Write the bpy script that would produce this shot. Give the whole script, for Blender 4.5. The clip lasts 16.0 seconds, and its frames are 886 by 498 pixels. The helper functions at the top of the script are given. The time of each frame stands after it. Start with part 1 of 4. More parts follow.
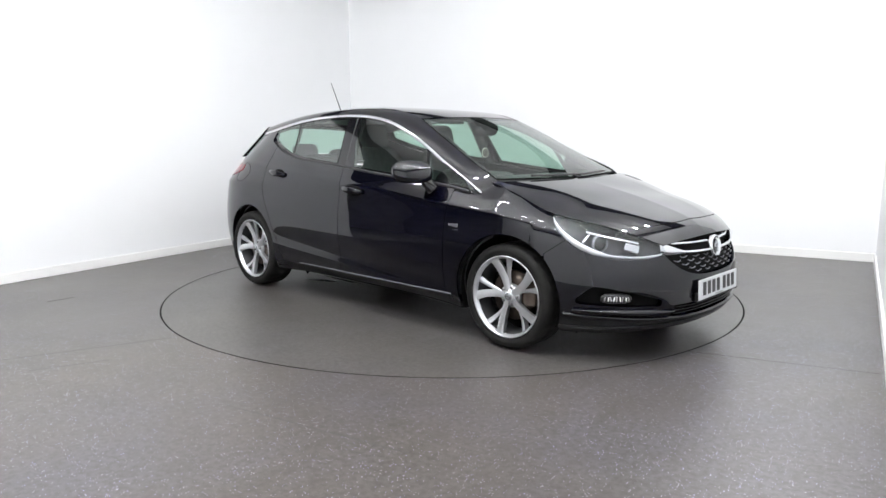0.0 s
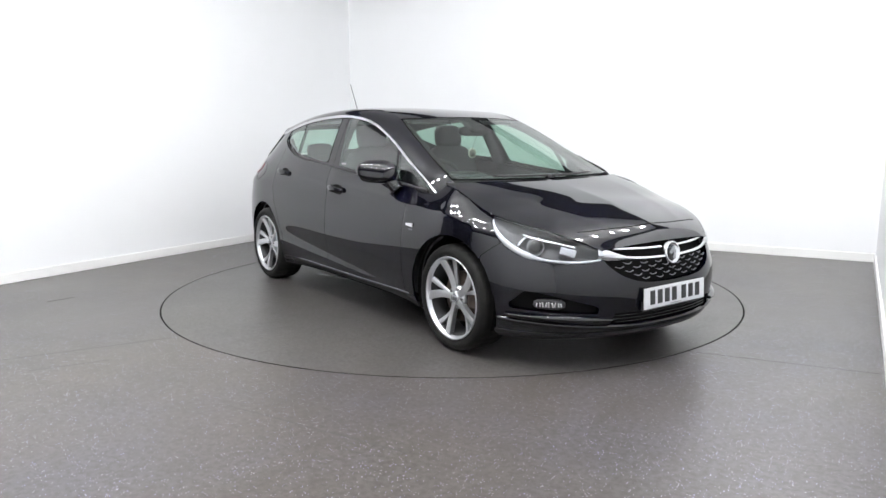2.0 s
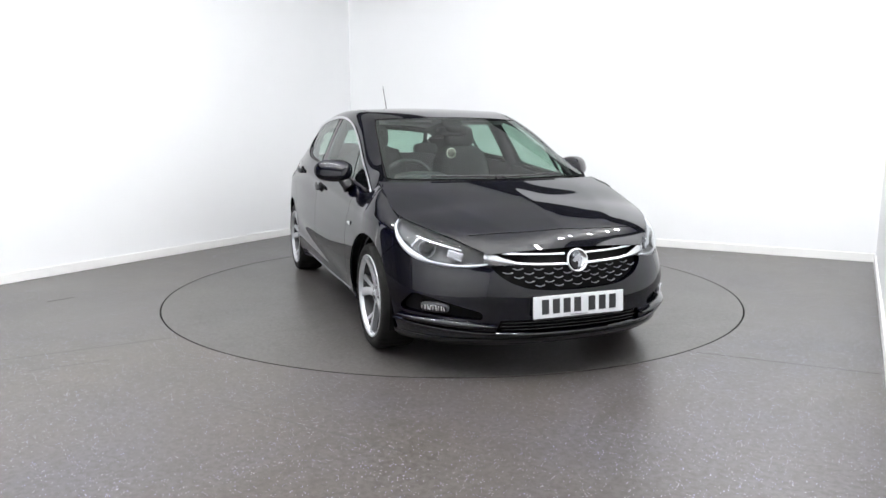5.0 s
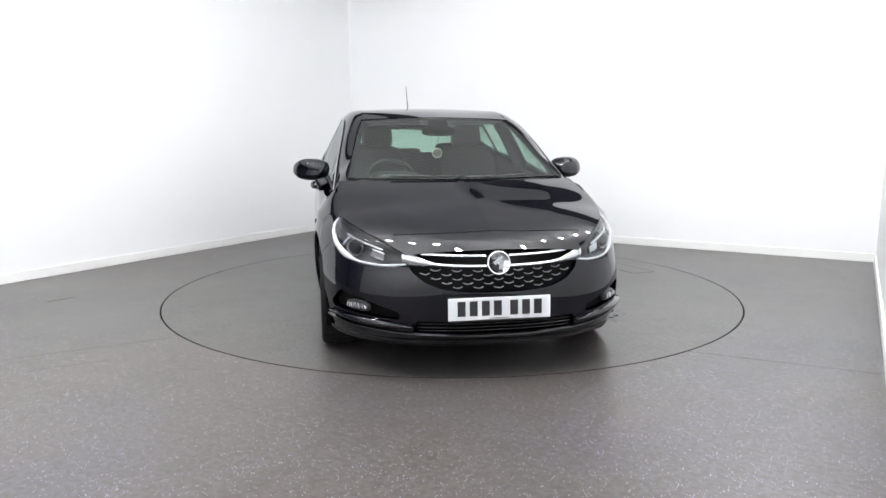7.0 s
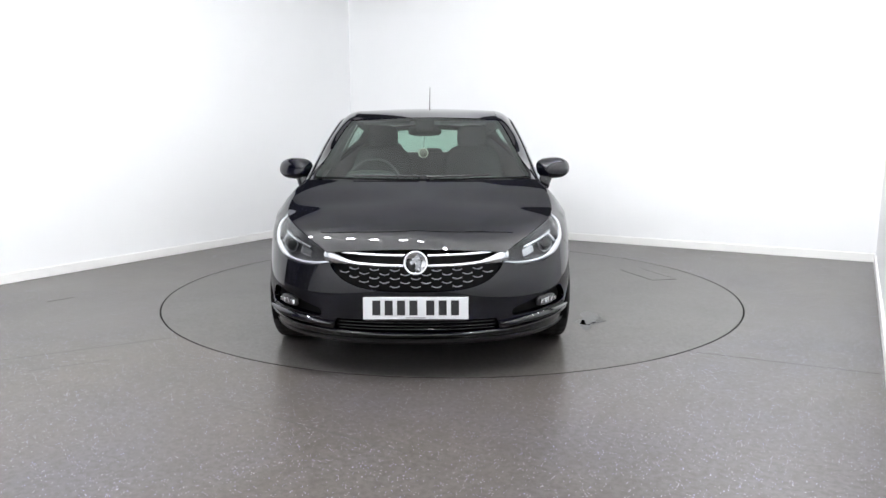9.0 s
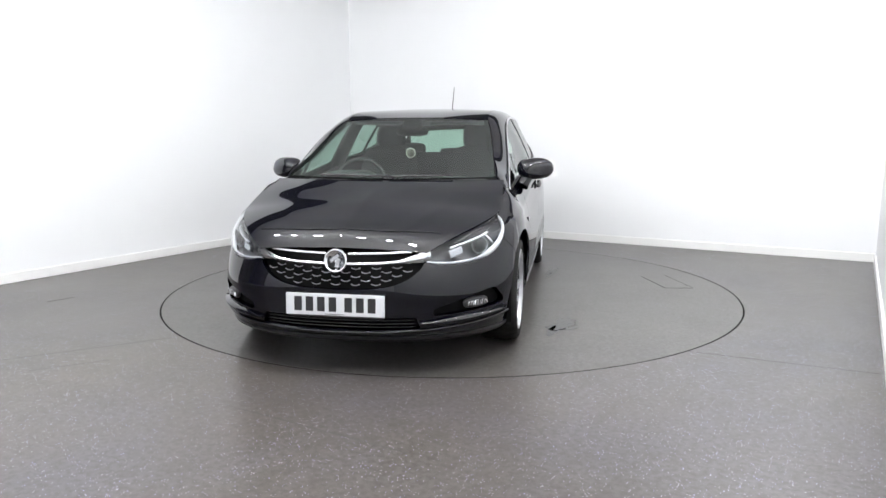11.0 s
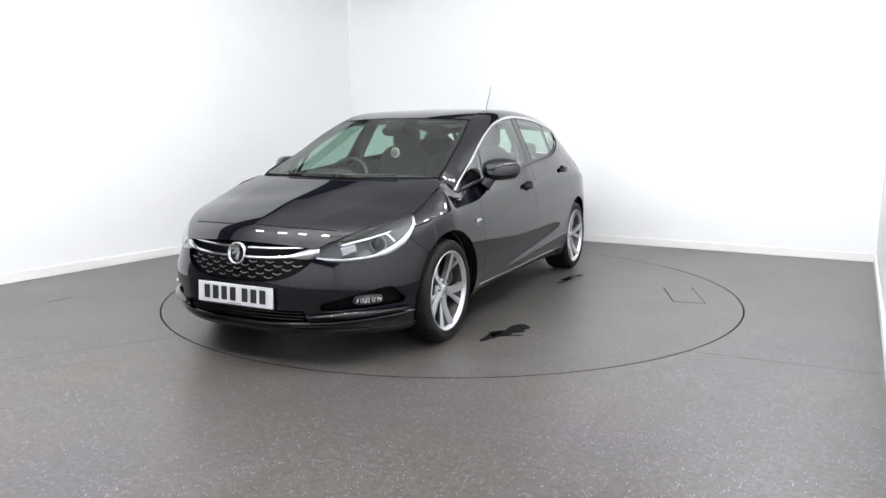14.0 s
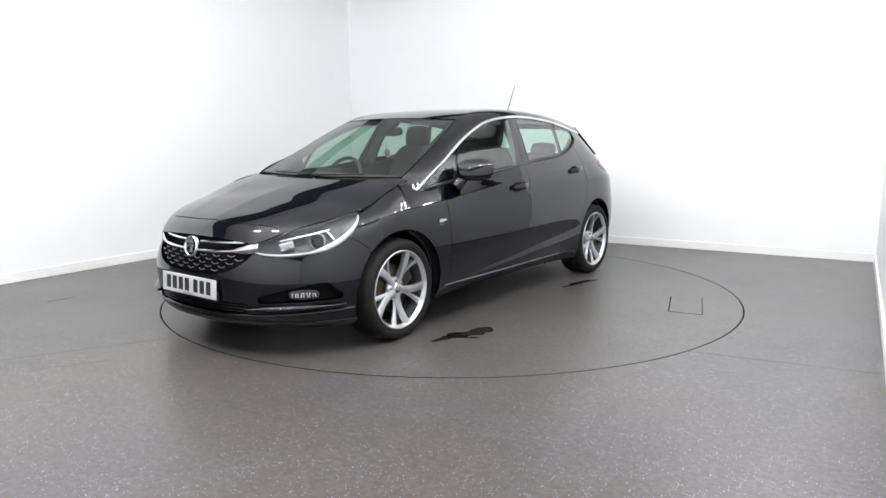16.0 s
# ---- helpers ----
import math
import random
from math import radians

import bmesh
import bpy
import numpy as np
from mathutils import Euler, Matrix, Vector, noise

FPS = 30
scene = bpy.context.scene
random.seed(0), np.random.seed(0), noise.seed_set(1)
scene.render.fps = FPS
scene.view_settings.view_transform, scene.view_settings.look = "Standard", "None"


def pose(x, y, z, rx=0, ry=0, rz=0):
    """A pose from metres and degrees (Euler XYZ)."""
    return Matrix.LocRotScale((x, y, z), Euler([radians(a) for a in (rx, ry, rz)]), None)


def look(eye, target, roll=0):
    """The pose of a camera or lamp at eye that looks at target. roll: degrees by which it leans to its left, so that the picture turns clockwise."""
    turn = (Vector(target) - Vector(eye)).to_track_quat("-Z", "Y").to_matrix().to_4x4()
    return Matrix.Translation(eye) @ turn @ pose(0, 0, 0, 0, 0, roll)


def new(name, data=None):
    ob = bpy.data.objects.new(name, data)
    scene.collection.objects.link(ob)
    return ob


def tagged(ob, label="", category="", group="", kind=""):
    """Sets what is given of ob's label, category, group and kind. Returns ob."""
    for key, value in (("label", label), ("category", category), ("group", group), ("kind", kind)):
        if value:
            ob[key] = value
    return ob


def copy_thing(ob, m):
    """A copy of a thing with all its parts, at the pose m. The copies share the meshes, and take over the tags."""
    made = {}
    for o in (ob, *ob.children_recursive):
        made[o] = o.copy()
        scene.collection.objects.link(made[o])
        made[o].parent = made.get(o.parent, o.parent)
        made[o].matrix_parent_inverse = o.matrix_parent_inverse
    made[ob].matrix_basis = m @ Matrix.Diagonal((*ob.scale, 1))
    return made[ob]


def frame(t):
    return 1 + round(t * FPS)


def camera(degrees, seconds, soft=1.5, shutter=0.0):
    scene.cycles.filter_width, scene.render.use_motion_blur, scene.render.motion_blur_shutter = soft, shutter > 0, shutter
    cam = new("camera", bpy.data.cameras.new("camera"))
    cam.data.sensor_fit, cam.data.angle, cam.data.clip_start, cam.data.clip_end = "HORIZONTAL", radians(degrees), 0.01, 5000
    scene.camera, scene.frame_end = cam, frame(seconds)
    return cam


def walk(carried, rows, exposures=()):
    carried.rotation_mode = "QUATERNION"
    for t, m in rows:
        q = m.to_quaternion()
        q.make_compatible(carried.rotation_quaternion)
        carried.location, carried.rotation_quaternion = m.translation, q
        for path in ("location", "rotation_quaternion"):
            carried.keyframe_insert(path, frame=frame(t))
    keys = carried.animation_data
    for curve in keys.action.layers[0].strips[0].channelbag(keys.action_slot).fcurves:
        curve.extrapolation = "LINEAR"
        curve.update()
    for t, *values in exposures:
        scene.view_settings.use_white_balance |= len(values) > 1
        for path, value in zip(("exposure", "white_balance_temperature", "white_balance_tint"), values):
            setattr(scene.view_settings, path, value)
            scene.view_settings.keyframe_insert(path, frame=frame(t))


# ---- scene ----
EYE = (0.0, -5.651, 1.209)
AIM = (EYE[0] - math.sin(radians(0.64)) * math.cos(radians(9.0)),
       EYE[1] + math.cos(radians(0.64)) * math.cos(radians(9.0)), EYE[2] - math.sin(radians(9.0)))
cam = camera(64.42, 16.0)
walk(cam, [(0, look(EYE, AIM, -0.153)), (16, look(EYE, AIM, -0.153))])

# ---- light ----
world = bpy.data.worlds.new("world")
scene.world = world
world.use_nodes = True
world.node_tree.nodes["Background"].inputs[0].default_value = (0.02, 0.02, 0.022, 1)
scene.view_settings.exposure = 0.0
LAMP = 465.0          # radiance of the ceiling tubes


# ---- materials ----
def mat(name, color, rough=0.5, metal=0.0, coat=0.0, spec=0.5, bump=0.0, scale=200.0, vary=0.0, vscale=3.0, emit=0.0, alpha_tint=None, rvary=0.0):
    m = bpy.data.materials.new(name)
    m.use_nodes = True
    nt = m.node_tree
    b = nt.nodes["Principled BSDF"]
    b.inputs["Base Color"].default_value = (*color, 1)
    b.inputs["Roughness"].default_value = rough
    b.inputs["Metallic"].default_value = metal
    b.inputs["Coat Weight"].default_value = coat
    b.inputs["Coat Roughness"].default_value = 0.02
    b.inputs["Specular IOR Level"].default_value = spec
    if emit:
        b.inputs["Emission Color"].default_value = (*color, 1)
        b.inputs["Emission Strength"].default_value = emit
    co = nt.nodes.new("ShaderNodeTexCoord")
    if vary:
        n = nt.nodes.new("ShaderNodeTexNoise")
        n.inputs["Scale"].default_value = vscale
        n.inputs["Detail"].default_value = 6
        n.inputs["Roughness"].default_value = 0.65
        nt.links.new(co.outputs["Object"], n.inputs["Vector"])
        r = nt.nodes.new("ShaderNodeValToRGB")
        r.color_ramp.elements[0].position, r.color_ramp.elements[1].position = 0.3, 0.7
        r.color_ramp.elements[0].color = (*[c * (1 - vary) for c in color], 1)
        r.color_ramp.elements[1].color = (*[min(1, c * (1 + vary)) for c in color], 1)
        nt.links.new(n.outputs["Fac"], r.inputs["Fac"])
        nt.links.new(r.outputs["Color"], b.inputs["Base Color"])
        if rvary:
            q = nt.nodes.new("ShaderNodeMapRange")
            q.inputs["To Min"].default_value, q.inputs["To Max"].default_value = rough - rvary, rough + rvary
            q.inputs["From Min"].default_value, q.inputs["From Max"].default_value = 0.3, 0.7
            nt.links.new(n.outputs["Fac"], q.inputs["Value"])
            nt.links.new(q.outputs["Result"], b.inputs["Roughness"])
    if bump:
        n2 = nt.nodes.new("ShaderNodeTexNoise")
        n2.inputs["Scale"].default_value = scale
        n2.inputs["Detail"].default_value = 3
        nt.links.new(co.outputs["Object"], n2.inputs["Vector"])
        bp = nt.nodes.new("ShaderNodeBump")
        bp.inputs["Strength"].default_value = bump
        bp.inputs["Distance"].default_value = 0.002
        nt.links.new(n2.outputs["Fac"], bp.inputs["Height"])
        nt.links.new(bp.outputs["Normal"], b.inputs["Normal"])
    return m


def glass_mat(name, tint, face=0.075, rough=0.0):
    """A single sheet of tinted glass: clear, with a mirror sheen that grows towards grazing views."""
    m = bpy.data.materials.new(name)
    m.use_nodes = True
    nt = m.node_tree
    nt.nodes.clear()
    out = nt.nodes.new("ShaderNodeOutputMaterial")
    mix = nt.nodes.new("ShaderNodeMixShader")
    tr = nt.nodes.new("ShaderNodeBsdfTransparent")
    gl = nt.nodes.new("ShaderNodeBsdfGlossy")
    lw = nt.nodes.new("ShaderNodeLayerWeight")
    pw = nt.nodes.new("ShaderNodeMath")
    pw.operation = "POWER"
    pw.inputs[1].default_value = 4.6
    ad = nt.nodes.new("ShaderNodeMath")
    ad.operation = "MULTIPLY_ADD"
    ad.inputs[1].default_value, ad.inputs[2].default_value = 0.9 - face, face
    lw.inputs["Blend"].default_value = 0.5
    tr.inputs["Color"].default_value = (*tint, 1)
    gl.inputs["Roughness"].default_value = rough
    nt.links.new(lw.outputs["Facing"], pw.inputs[0])
    nt.links.new(pw.outputs[0], ad.inputs[0])
    nt.links.new(ad.outputs[0], mix.inputs[0])
    nt.links.new(tr.outputs[0], mix.inputs[1])
    nt.links.new(gl.outputs[0], mix.inputs[2])
    nt.links.new(mix.outputs[0], out.inputs[0])
    return m


PAINT = mat("black_metallic_paint", (0.0009, 0.0010, 0.0034), 0.6, 0.0, 1.0, 0.0)
BLACK = mat("black_plastic", (0.012, 0.012, 0.013), 0.45, bump=0.15, scale=400)
GLOSS = mat("gloss_black", (0.004, 0.004, 0.005), 0.05, spec=0.35)
RUBBER = mat("tyre_rubber", (0.0085, 0.0082, 0.0078), 0.75, spec=0.22, bump=0.3, scale=150, vary=0.3, vscale=12)
CHROME = mat("chrome", (0.68, 0.69, 0.71), 0.12, 1.0)
ALLOY = mat("bright_alloy", (0.54, 0.55, 0.57), 0.28, 0.8, vary=0.06, vscale=15)
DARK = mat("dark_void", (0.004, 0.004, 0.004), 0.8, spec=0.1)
GLASS = glass_mat("tinted_glass", (0.62, 0.80, 0.71), 0.13)
CLEAR = glass_mat("clear_lens", (0.93, 0.95, 0.97), 0.045)
WHITE = mat("plate_white", (0.62, 0.63, 0.65), 0.35)
FABRIC = mat("dark_fabric", (0.035, 0.035, 0.037), 0.85, bump=0.4, scale=500, vary=0.25, vscale=30)
WALL = mat("white_wall_paint", (0.83, 0.84, 0.85), 0.55, bump=0.05, scale=60, vary=0.012, vscale=0.8)
SKIRT = mat("skirting_gloss", (0.84, 0.84, 0.83), 0.3, vary=0.02, vscale=4)
FRIEZE = mat("dark_upper_wall", (0.03, 0.03, 0.032), 0.8, vary=0.2, vscale=2)
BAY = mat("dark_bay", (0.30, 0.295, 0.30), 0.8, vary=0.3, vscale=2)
CEIL = mat("pale_ceiling", (0.72, 0.72, 0.72), 0.8, vary=0.03, vscale=2)
SCUFF = mat("scuff_mark", (0.085, 0.083, 0.081), 0.5)
SEAM = mat("dark_seam", (0.004, 0.004, 0.004), 0.9, spec=0.05)
WET = mat("wet_stain", (0.014, 0.013, 0.012), 0.14, spec=0.45, vary=0.4, vscale=20)
BARREL = mat("wheel_barrel", (0.05, 0.05, 0.053), 0.5, 0.5)
FIN = mat("fin_grey", (0.24, 0.24, 0.26), 0.35, 0.6)
LAMPBOX = mat("lamp_grey", (0.03, 0.03, 0.033), 0.3, 0.2)
SILVER = mat("lamp_silver", (0.32, 0.33, 0.35), 0.25, 0.8)
GREYP = mat("satin_grey", (0.16, 0.16, 0.165), 0.4)
LIT = mat("light_guide", (0.48, 0.49, 0.51), 0.2)
INK = mat("plate_ink", (0.012, 0.012, 0.014), 0.4)
CREAM = mat("freshener_card", (0.5, 0.48, 0.43), 0.6)
GREEN = mat("freshener_print", (0.10, 0.08, 0.065), 0.6)
BRAKE = mat("brake_iron", (0.06, 0.045, 0.036), 0.45, 0.6, vary=0.4, vscale=20)


def vinyl(name, a, b, flecks, rough):
    """Safety vinyl: two greys that drift into each other, scuffs and glittering flecks."""
    m = mat(name, a, rough, bump=0.2, scale=190)
    nt = m.node_tree
    bs = nt.nodes["Principled BSDF"]
    bs.inputs["Specular IOR Level"].default_value = 0.62
    co = nt.nodes.new("ShaderNodeTexCoord")

    def tex(scale, detail, stretch=(1, 1, 1)):
        mp = nt.nodes.new("ShaderNodeMapping")
        mp.inputs["Scale"].default_value = stretch
        n = nt.nodes.new("ShaderNodeTexNoise")
        n.inputs["Scale"].default_value, n.inputs["Detail"].default_value, n.inputs["Roughness"].default_value = scale, detail, 0.6
        nt.links.new(co.outputs["Object"], mp.inputs["Vector"])
        nt.links.new(mp.outputs["Vector"], n.inputs["Vector"])
        return n.outputs["Fac"]

    def span(v, lo, hi, to0, to1):
        r = nt.nodes.new("ShaderNodeMapRange")
        for k, x in zip(("From Min", "From Max", "To Min", "To Max"), (lo, hi, to0, to1)):
            r.inputs[k].default_value = x
        nt.links.new(v, r.inputs["Value"])
        return r.outputs["Result"]

    def mix(fac, x, y):
        n = nt.nodes.new("ShaderNodeMix")
        n.data_type = "RGBA"
        nt.links.new(fac, n.inputs[0])
        for sock, v in ((n.inputs[6], x), (n.inputs[7], y)):
            if isinstance(v, tuple):
                sock.default_value = (*v, 1)
            else:
                nt.links.new(v, sock)
        return n.outputs[2]

    c = mix(span(tex(0.55, 5), 0.3, 0.7, 0, 1), a, b)
    c = mix(span(tex(4, 6), 0.35, 0.8, 0, 0.5), c, tuple(v * 0.6 for v in a))
    c = mix(span(tex(3, 5, (1, 0.2, 1)), 0.55, 0.8, 0, 0.4), c, tuple(v * 1.7 for v in b))
    c = mix(span(tex(9, 8, (1, 0.6, 1)), 0.50, 0.68, 0, 0.55), c, tuple(v * 0.5 for v in a))
    c = mix(span(tex(38, 3), 0.40, 0.62, 0, 0.75), c, tuple(v * 0.42 for v in a))
    vo = nt.nodes.new("ShaderNodeTexVoronoi")
    vo.inputs["Scale"].default_value = 95
    nt.links.new(co.outputs["Object"], vo.inputs["Vector"])
    dot = span(vo.outputs["Distance"], 0.12, 0.20, flecks, 0)
    sep = nt.nodes.new("ShaderNodeSeparateColor")
    nt.links.new(vo.outputs["Color"], sep.inputs["Color"])
    few = span(sep.outputs[0], 0.60, 0.64, 0, 1)
    mu = nt.nodes.new("ShaderNodeMath")
    mu.operation = "MULTIPLY"
    nt.links.new(dot, mu.inputs[0])
    nt.links.new(few, mu.inputs[1])
    tint = mix(sep.outputs[1], (0.45, 0.46, 0.95), (0.9, 0.9, 0.95))
    c = mix(mu.outputs[0], c, tint)
    nt.links.new(c, bs.inputs["Base Color"])
    nt.links.new(span(tex(1.1, 4), 0.1, 0.9, rough - 0.05, rough + 0.05), bs.inputs["Roughness"])
    return m


FLOOR = vinyl("grey_safety_vinyl", (0.088, 0.075, 0.061), (0.078, 0.076, 0.092), 1.0, 0.33)
DECK = vinyl("deck_vinyl", (0.084, 0.076, 0.067), (0.084, 0.081, 0.085), 0.25, 0.34)
TUBE = mat("lamp_tube", (0.98, 0.985, 1.0), 0.5, emit=LAMP)
RED = mat("red_lens", (0.24, 0.006, 0.012), 0.1)


# ---- mesh helpers ----
def kink(*pairs):
    """A monotone curve through (x, y) pairs, which keeps corners."""
    xs, ys = [p[0] for p in pairs], [p[1] for p in pairs]
    if xs[0] > xs[-1]:
        xs, ys = xs[::-1], ys[::-1]
    n = len(xs)
    d = [(ys[i + 1] - ys[i]) / (xs[i + 1] - xs[i]) for i in range(n - 1)]
    m = [d[0]] + [0 if d[i] * d[i - 1] <= 0 else 2 * d[i] * d[i - 1] / (d[i] + d[i - 1]) for i in range(1, n - 1)] + [d[-1]]
    return hermite(xs, ys, m)


def spl(*pairs):
    """A natural cubic curve through (x, y) pairs."""
    xs, ys = [p[0] for p in pairs], [p[1] for p in pairs]
    if xs[0] > xs[-1]:
        xs, ys = xs[::-1], ys[::-1]
    n = len(xs)
    A, b = np.zeros((n, n)), np.zeros(n)
    A[0, :2], b[0] = (2, 1), 3 * (ys[1] - ys[0]) / (xs[1] - xs[0])
    A[-1, -2:], b[-1] = (1, 2), 3 * (ys[-1] - ys[-2]) / (xs[-1] - xs[-2])
    for i in range(1, n - 1):
        h0, h1 = xs[i] - xs[i - 1], xs[i + 1] - xs[i]
        A[i, i - 1:i + 2] = (1 / h0, 2 / h0 + 2 / h1, 1 / h1)
        b[i] = 3 * ((ys[i] - ys[i - 1]) / h0 ** 2 + (ys[i + 1] - ys[i]) / h1 ** 2)
    return hermite(xs, ys, [float(v) for v in np.linalg.solve(A, b)])


def hermite(xs, ys, m):
    def f(x):
        if x <= xs[0]:
            return ys[0] + m[0] * (x - xs[0])
        if x >= xs[-1]:
            return ys[-1] + m[-1] * (x - xs[-1])
        i = 0
        while x > xs[i + 1]:
            i += 1
        h = xs[i + 1] - xs[i]
        t = (x - xs[i]) / h
        a, b = t * t * (3 - 2 * t), t * (1 - t)
        return ys[i] * (1 - a) + ys[i + 1] * a + h * b * (m[i] * (1 - t) - m[i + 1] * t)
    return f


def path3(*pts):
    """A smooth curve in space through points, for r from 0 to 1 by length."""
    ls = [0.0]
    for a, b in zip(pts, pts[1:]):
        ls.append(ls[-1] + (Vector(a) - Vector(b)).length)
    ls = [v / ls[-1] for v in ls]
    fs = [spl(*[(l, p[k]) for l, p in zip(ls, pts)]) for k in range(3)]
    return lambda r: Vector((fs[0](r), fs[1](r), fs[2](r)))


def patch(F, s0, s1, t0, t1, ns, nt, keep=None, depth=0.012, side=1, out=(0, 0, 0.55)):
    """A sheet of the surface F(s, t), cut off where keep(point) > 0, its rim folded inwards by depth."""
    bm = bmesh.new()
    P = [[Vector(F(s0 + (s1 - s0) * i / ns, t0 + (t1 - t0) * j / nt)) for j in range(nt + 1)] for i in range(ns + 1)]
    D = [[keep(p) if keep else -1.0 for p in row] for row in P]
    V, E = {}, {}

    def vert(i, j):
        if (i, j) not in V:
            p = P[i][j]
            V[i, j] = bm.verts.new((p.x, p.y * side, p.z))
        return V[i, j]

    def cut(a, b):
        k = (min(a, b), max(a, b))
        if k not in E:
            (pa, da), (pb, db) = (P[k[0][0]][k[0][1]], D[k[0][0]][k[0][1]]), (P[k[1][0]][k[1][1]], D[k[1][0]][k[1][1]])
            lo, hi = 0.0, 1.0
            for _ in range(9):
                mid = (lo + hi) / 2
                if (keep(pa.lerp(pb, mid)) <= 0) == (da <= 0):
                    lo = mid
                else:
                    hi = mid
            p = pa.lerp(pb, (lo + hi) / 2)
            E[k] = bm.verts.new((p.x, p.y * side, p.z))
        return E[k]

    for i in range(ns):
        for j in range(nt):
            c = [(i, j), (i + 1, j), (i + 1, j + 1), (i, j + 1)]
            ins = [D[a][b] <= 0 for a, b in c]
            if not any(ins):
                continue
            poly = []
            for k in range(4):
                a, b = c[k], c[(k + 1) % 4]
                if ins[k]:
                    poly.append(vert(*a))
                if ins[k] != ins[(k + 1) % 4]:
                    poly.append(cut(a, b))
            if len(set(poly)) >= 3:
                try:
                    bm.faces.new(poly)
                except ValueError:
                    pass
    bmesh.ops.remove_doubles(bm, verts=bm.verts, dist=0.0004)
    bmesh.ops.dissolve_degenerate(bm, edges=bm.edges, dist=0.0003)
    bm.normal_update()
    o = Vector(out)
    if sum((f.calc_center_median() - o).dot(f.normal) * f.calc_area() for f in bm.faces) < 0:
        bmesh.ops.reverse_faces(bm, faces=bm.faces)
        bm.normal_update()
    fold(bm, depth)
    return bm


def fold(bm, depth):
    """Folds the open rim of a sheet inwards."""
    for f in bm.faces:
        f.smooth = True
    if not depth:
        return
    rim = [e for e in bm.edges if len(e.link_faces) == 1]
    nv = {v: v.normal.copy() for e in rim for v in e.verts}
    got = bmesh.ops.extrude_edge_only(bm, edges=rim)
    verts = [g for g in got["geom"] if isinstance(g, bmesh.types.BMVert)]
    kd = {}
    for v, n in nv.items():
        kd[tuple(round(c, 5) for c in v.co)] = n
    for v in verts:
        n = kd.get(tuple(round(c, 5) for c in v.co))
        if n is not None:
            v.co -= n * depth
    for e in rim:
        e.smooth = False
    bm.normal_update()


def part(name, bm, material, parent=None, label=""):
    me = bpy.data.meshes.new(name)
    bm.to_mesh(me)
    bm.free()
    me.materials.append(material)
    ob = new(name, me)
    ob.parent = parent
    return tagged(ob, label=label)


def put_smooth(bm, flag=True):
    for f in bm.faces:
        f.smooth = flag
    return bm


def box(bm, size, m=None, bevel=0.0):
    g = bmesh.ops.create_cube(bm, size=1.0, matrix=(m or Matrix()) @ Matrix.Diagonal((*size, 1)))
    if bevel:
        es = {e for v in g["verts"] for e in v.link_edges}
        bmesh.ops.bevel(bm, geom=list(es), offset=bevel, segments=2, affect="EDGES", profile=0.6)
    return bm


def tube(curve, radius, n=24, k=8, flat=1.0, up=(0, 0, 1), close=False, bm=None, taper=None):
    """A rod of oval section along curve(r), r from 0 to 1."""
    bm = bm or bmesh.new()
    rings = []
    for i in range(n + (0 if close else 1)):
        r = i / n
        p = Vector(curve(r))
        a, b = Vector(curve(max(0, r - 0.01) if not close else (r - 0.01) % 1)), Vector(curve(min(1, r + 0.01) if not close else (r + 0.01) % 1))
        t = (b - a).normalized()
        x = t.cross(Vector(up))
        x = x.normalized() if x.length > 1e-4 else Vector((1, 0, 0))
        y = x.cross(t).normalized()
        q = radius * (taper(r) if taper else 1)
        rings.append([bm.verts.new(p + x * q * flat * math.cos(2 * math.pi * j / k) + y * q * math.sin(2 * math.pi * j / k)) for j in range(k)])
    m = len(rings)
    for i in range(m if close else m - 1):
        A, B = rings[i], rings[(i + 1) % m]
        for j in range(k):
            bm.faces.new((A[j], A[(j + 1) % k], B[(j + 1) % k], B[j])).smooth = True
    if not close:
        bm.faces.new(rings[0][::-1])
        bm.faces.new(rings[-1])
    bmesh.ops.recalc_face_normals(bm, faces=bm.faces)
    return bm


def lathe(profile, n=48, bm=None, m=Matrix()):
    """Turns a list of (radius, y) round the y axis."""
    bm = bm or bmesh.new()
    rings = [[bm.verts.new(m @ Vector((r * math.cos(2 * math.pi * i / n), y, r * math.sin(2 * math.pi * i / n)))) for i in range(n)] for r, y in profile]
    for A, B in zip(rings, rings[1:]):
        for i in range(n):
            bm.faces.new((A[i], A[(i + 1) % n], B[(i + 1) % n], B[i])).smooth = True
    return bm


# ---- the room ----
DOOR_V = -2.6                    # the wide opening in the west wall begins here
TOP = 3.1                        # where the white of the walls ends
TURN = -29.75                    # the room's turn against the camera's axis
RU0, RU1, RV0, RV1, RH = -3.328, 3.025, -5.75, 3.03, 3.6


def slab(name, u0, u1, v0, v1, z0, z1, material, label, bevel=0.0):
    bm = box(bmesh.new(), (u1 - u0, v1 - v0, z1 - z0), Matrix.Translation(((u0 + u1) / 2, (v0 + v1) / 2, (z0 + z1) / 2)), bevel)
    ob = part(name, bm, material)
    ob.matrix_basis = pose(0, 0, 0, 0, 0, TURN)
    return tagged(ob, label, kind="structure")


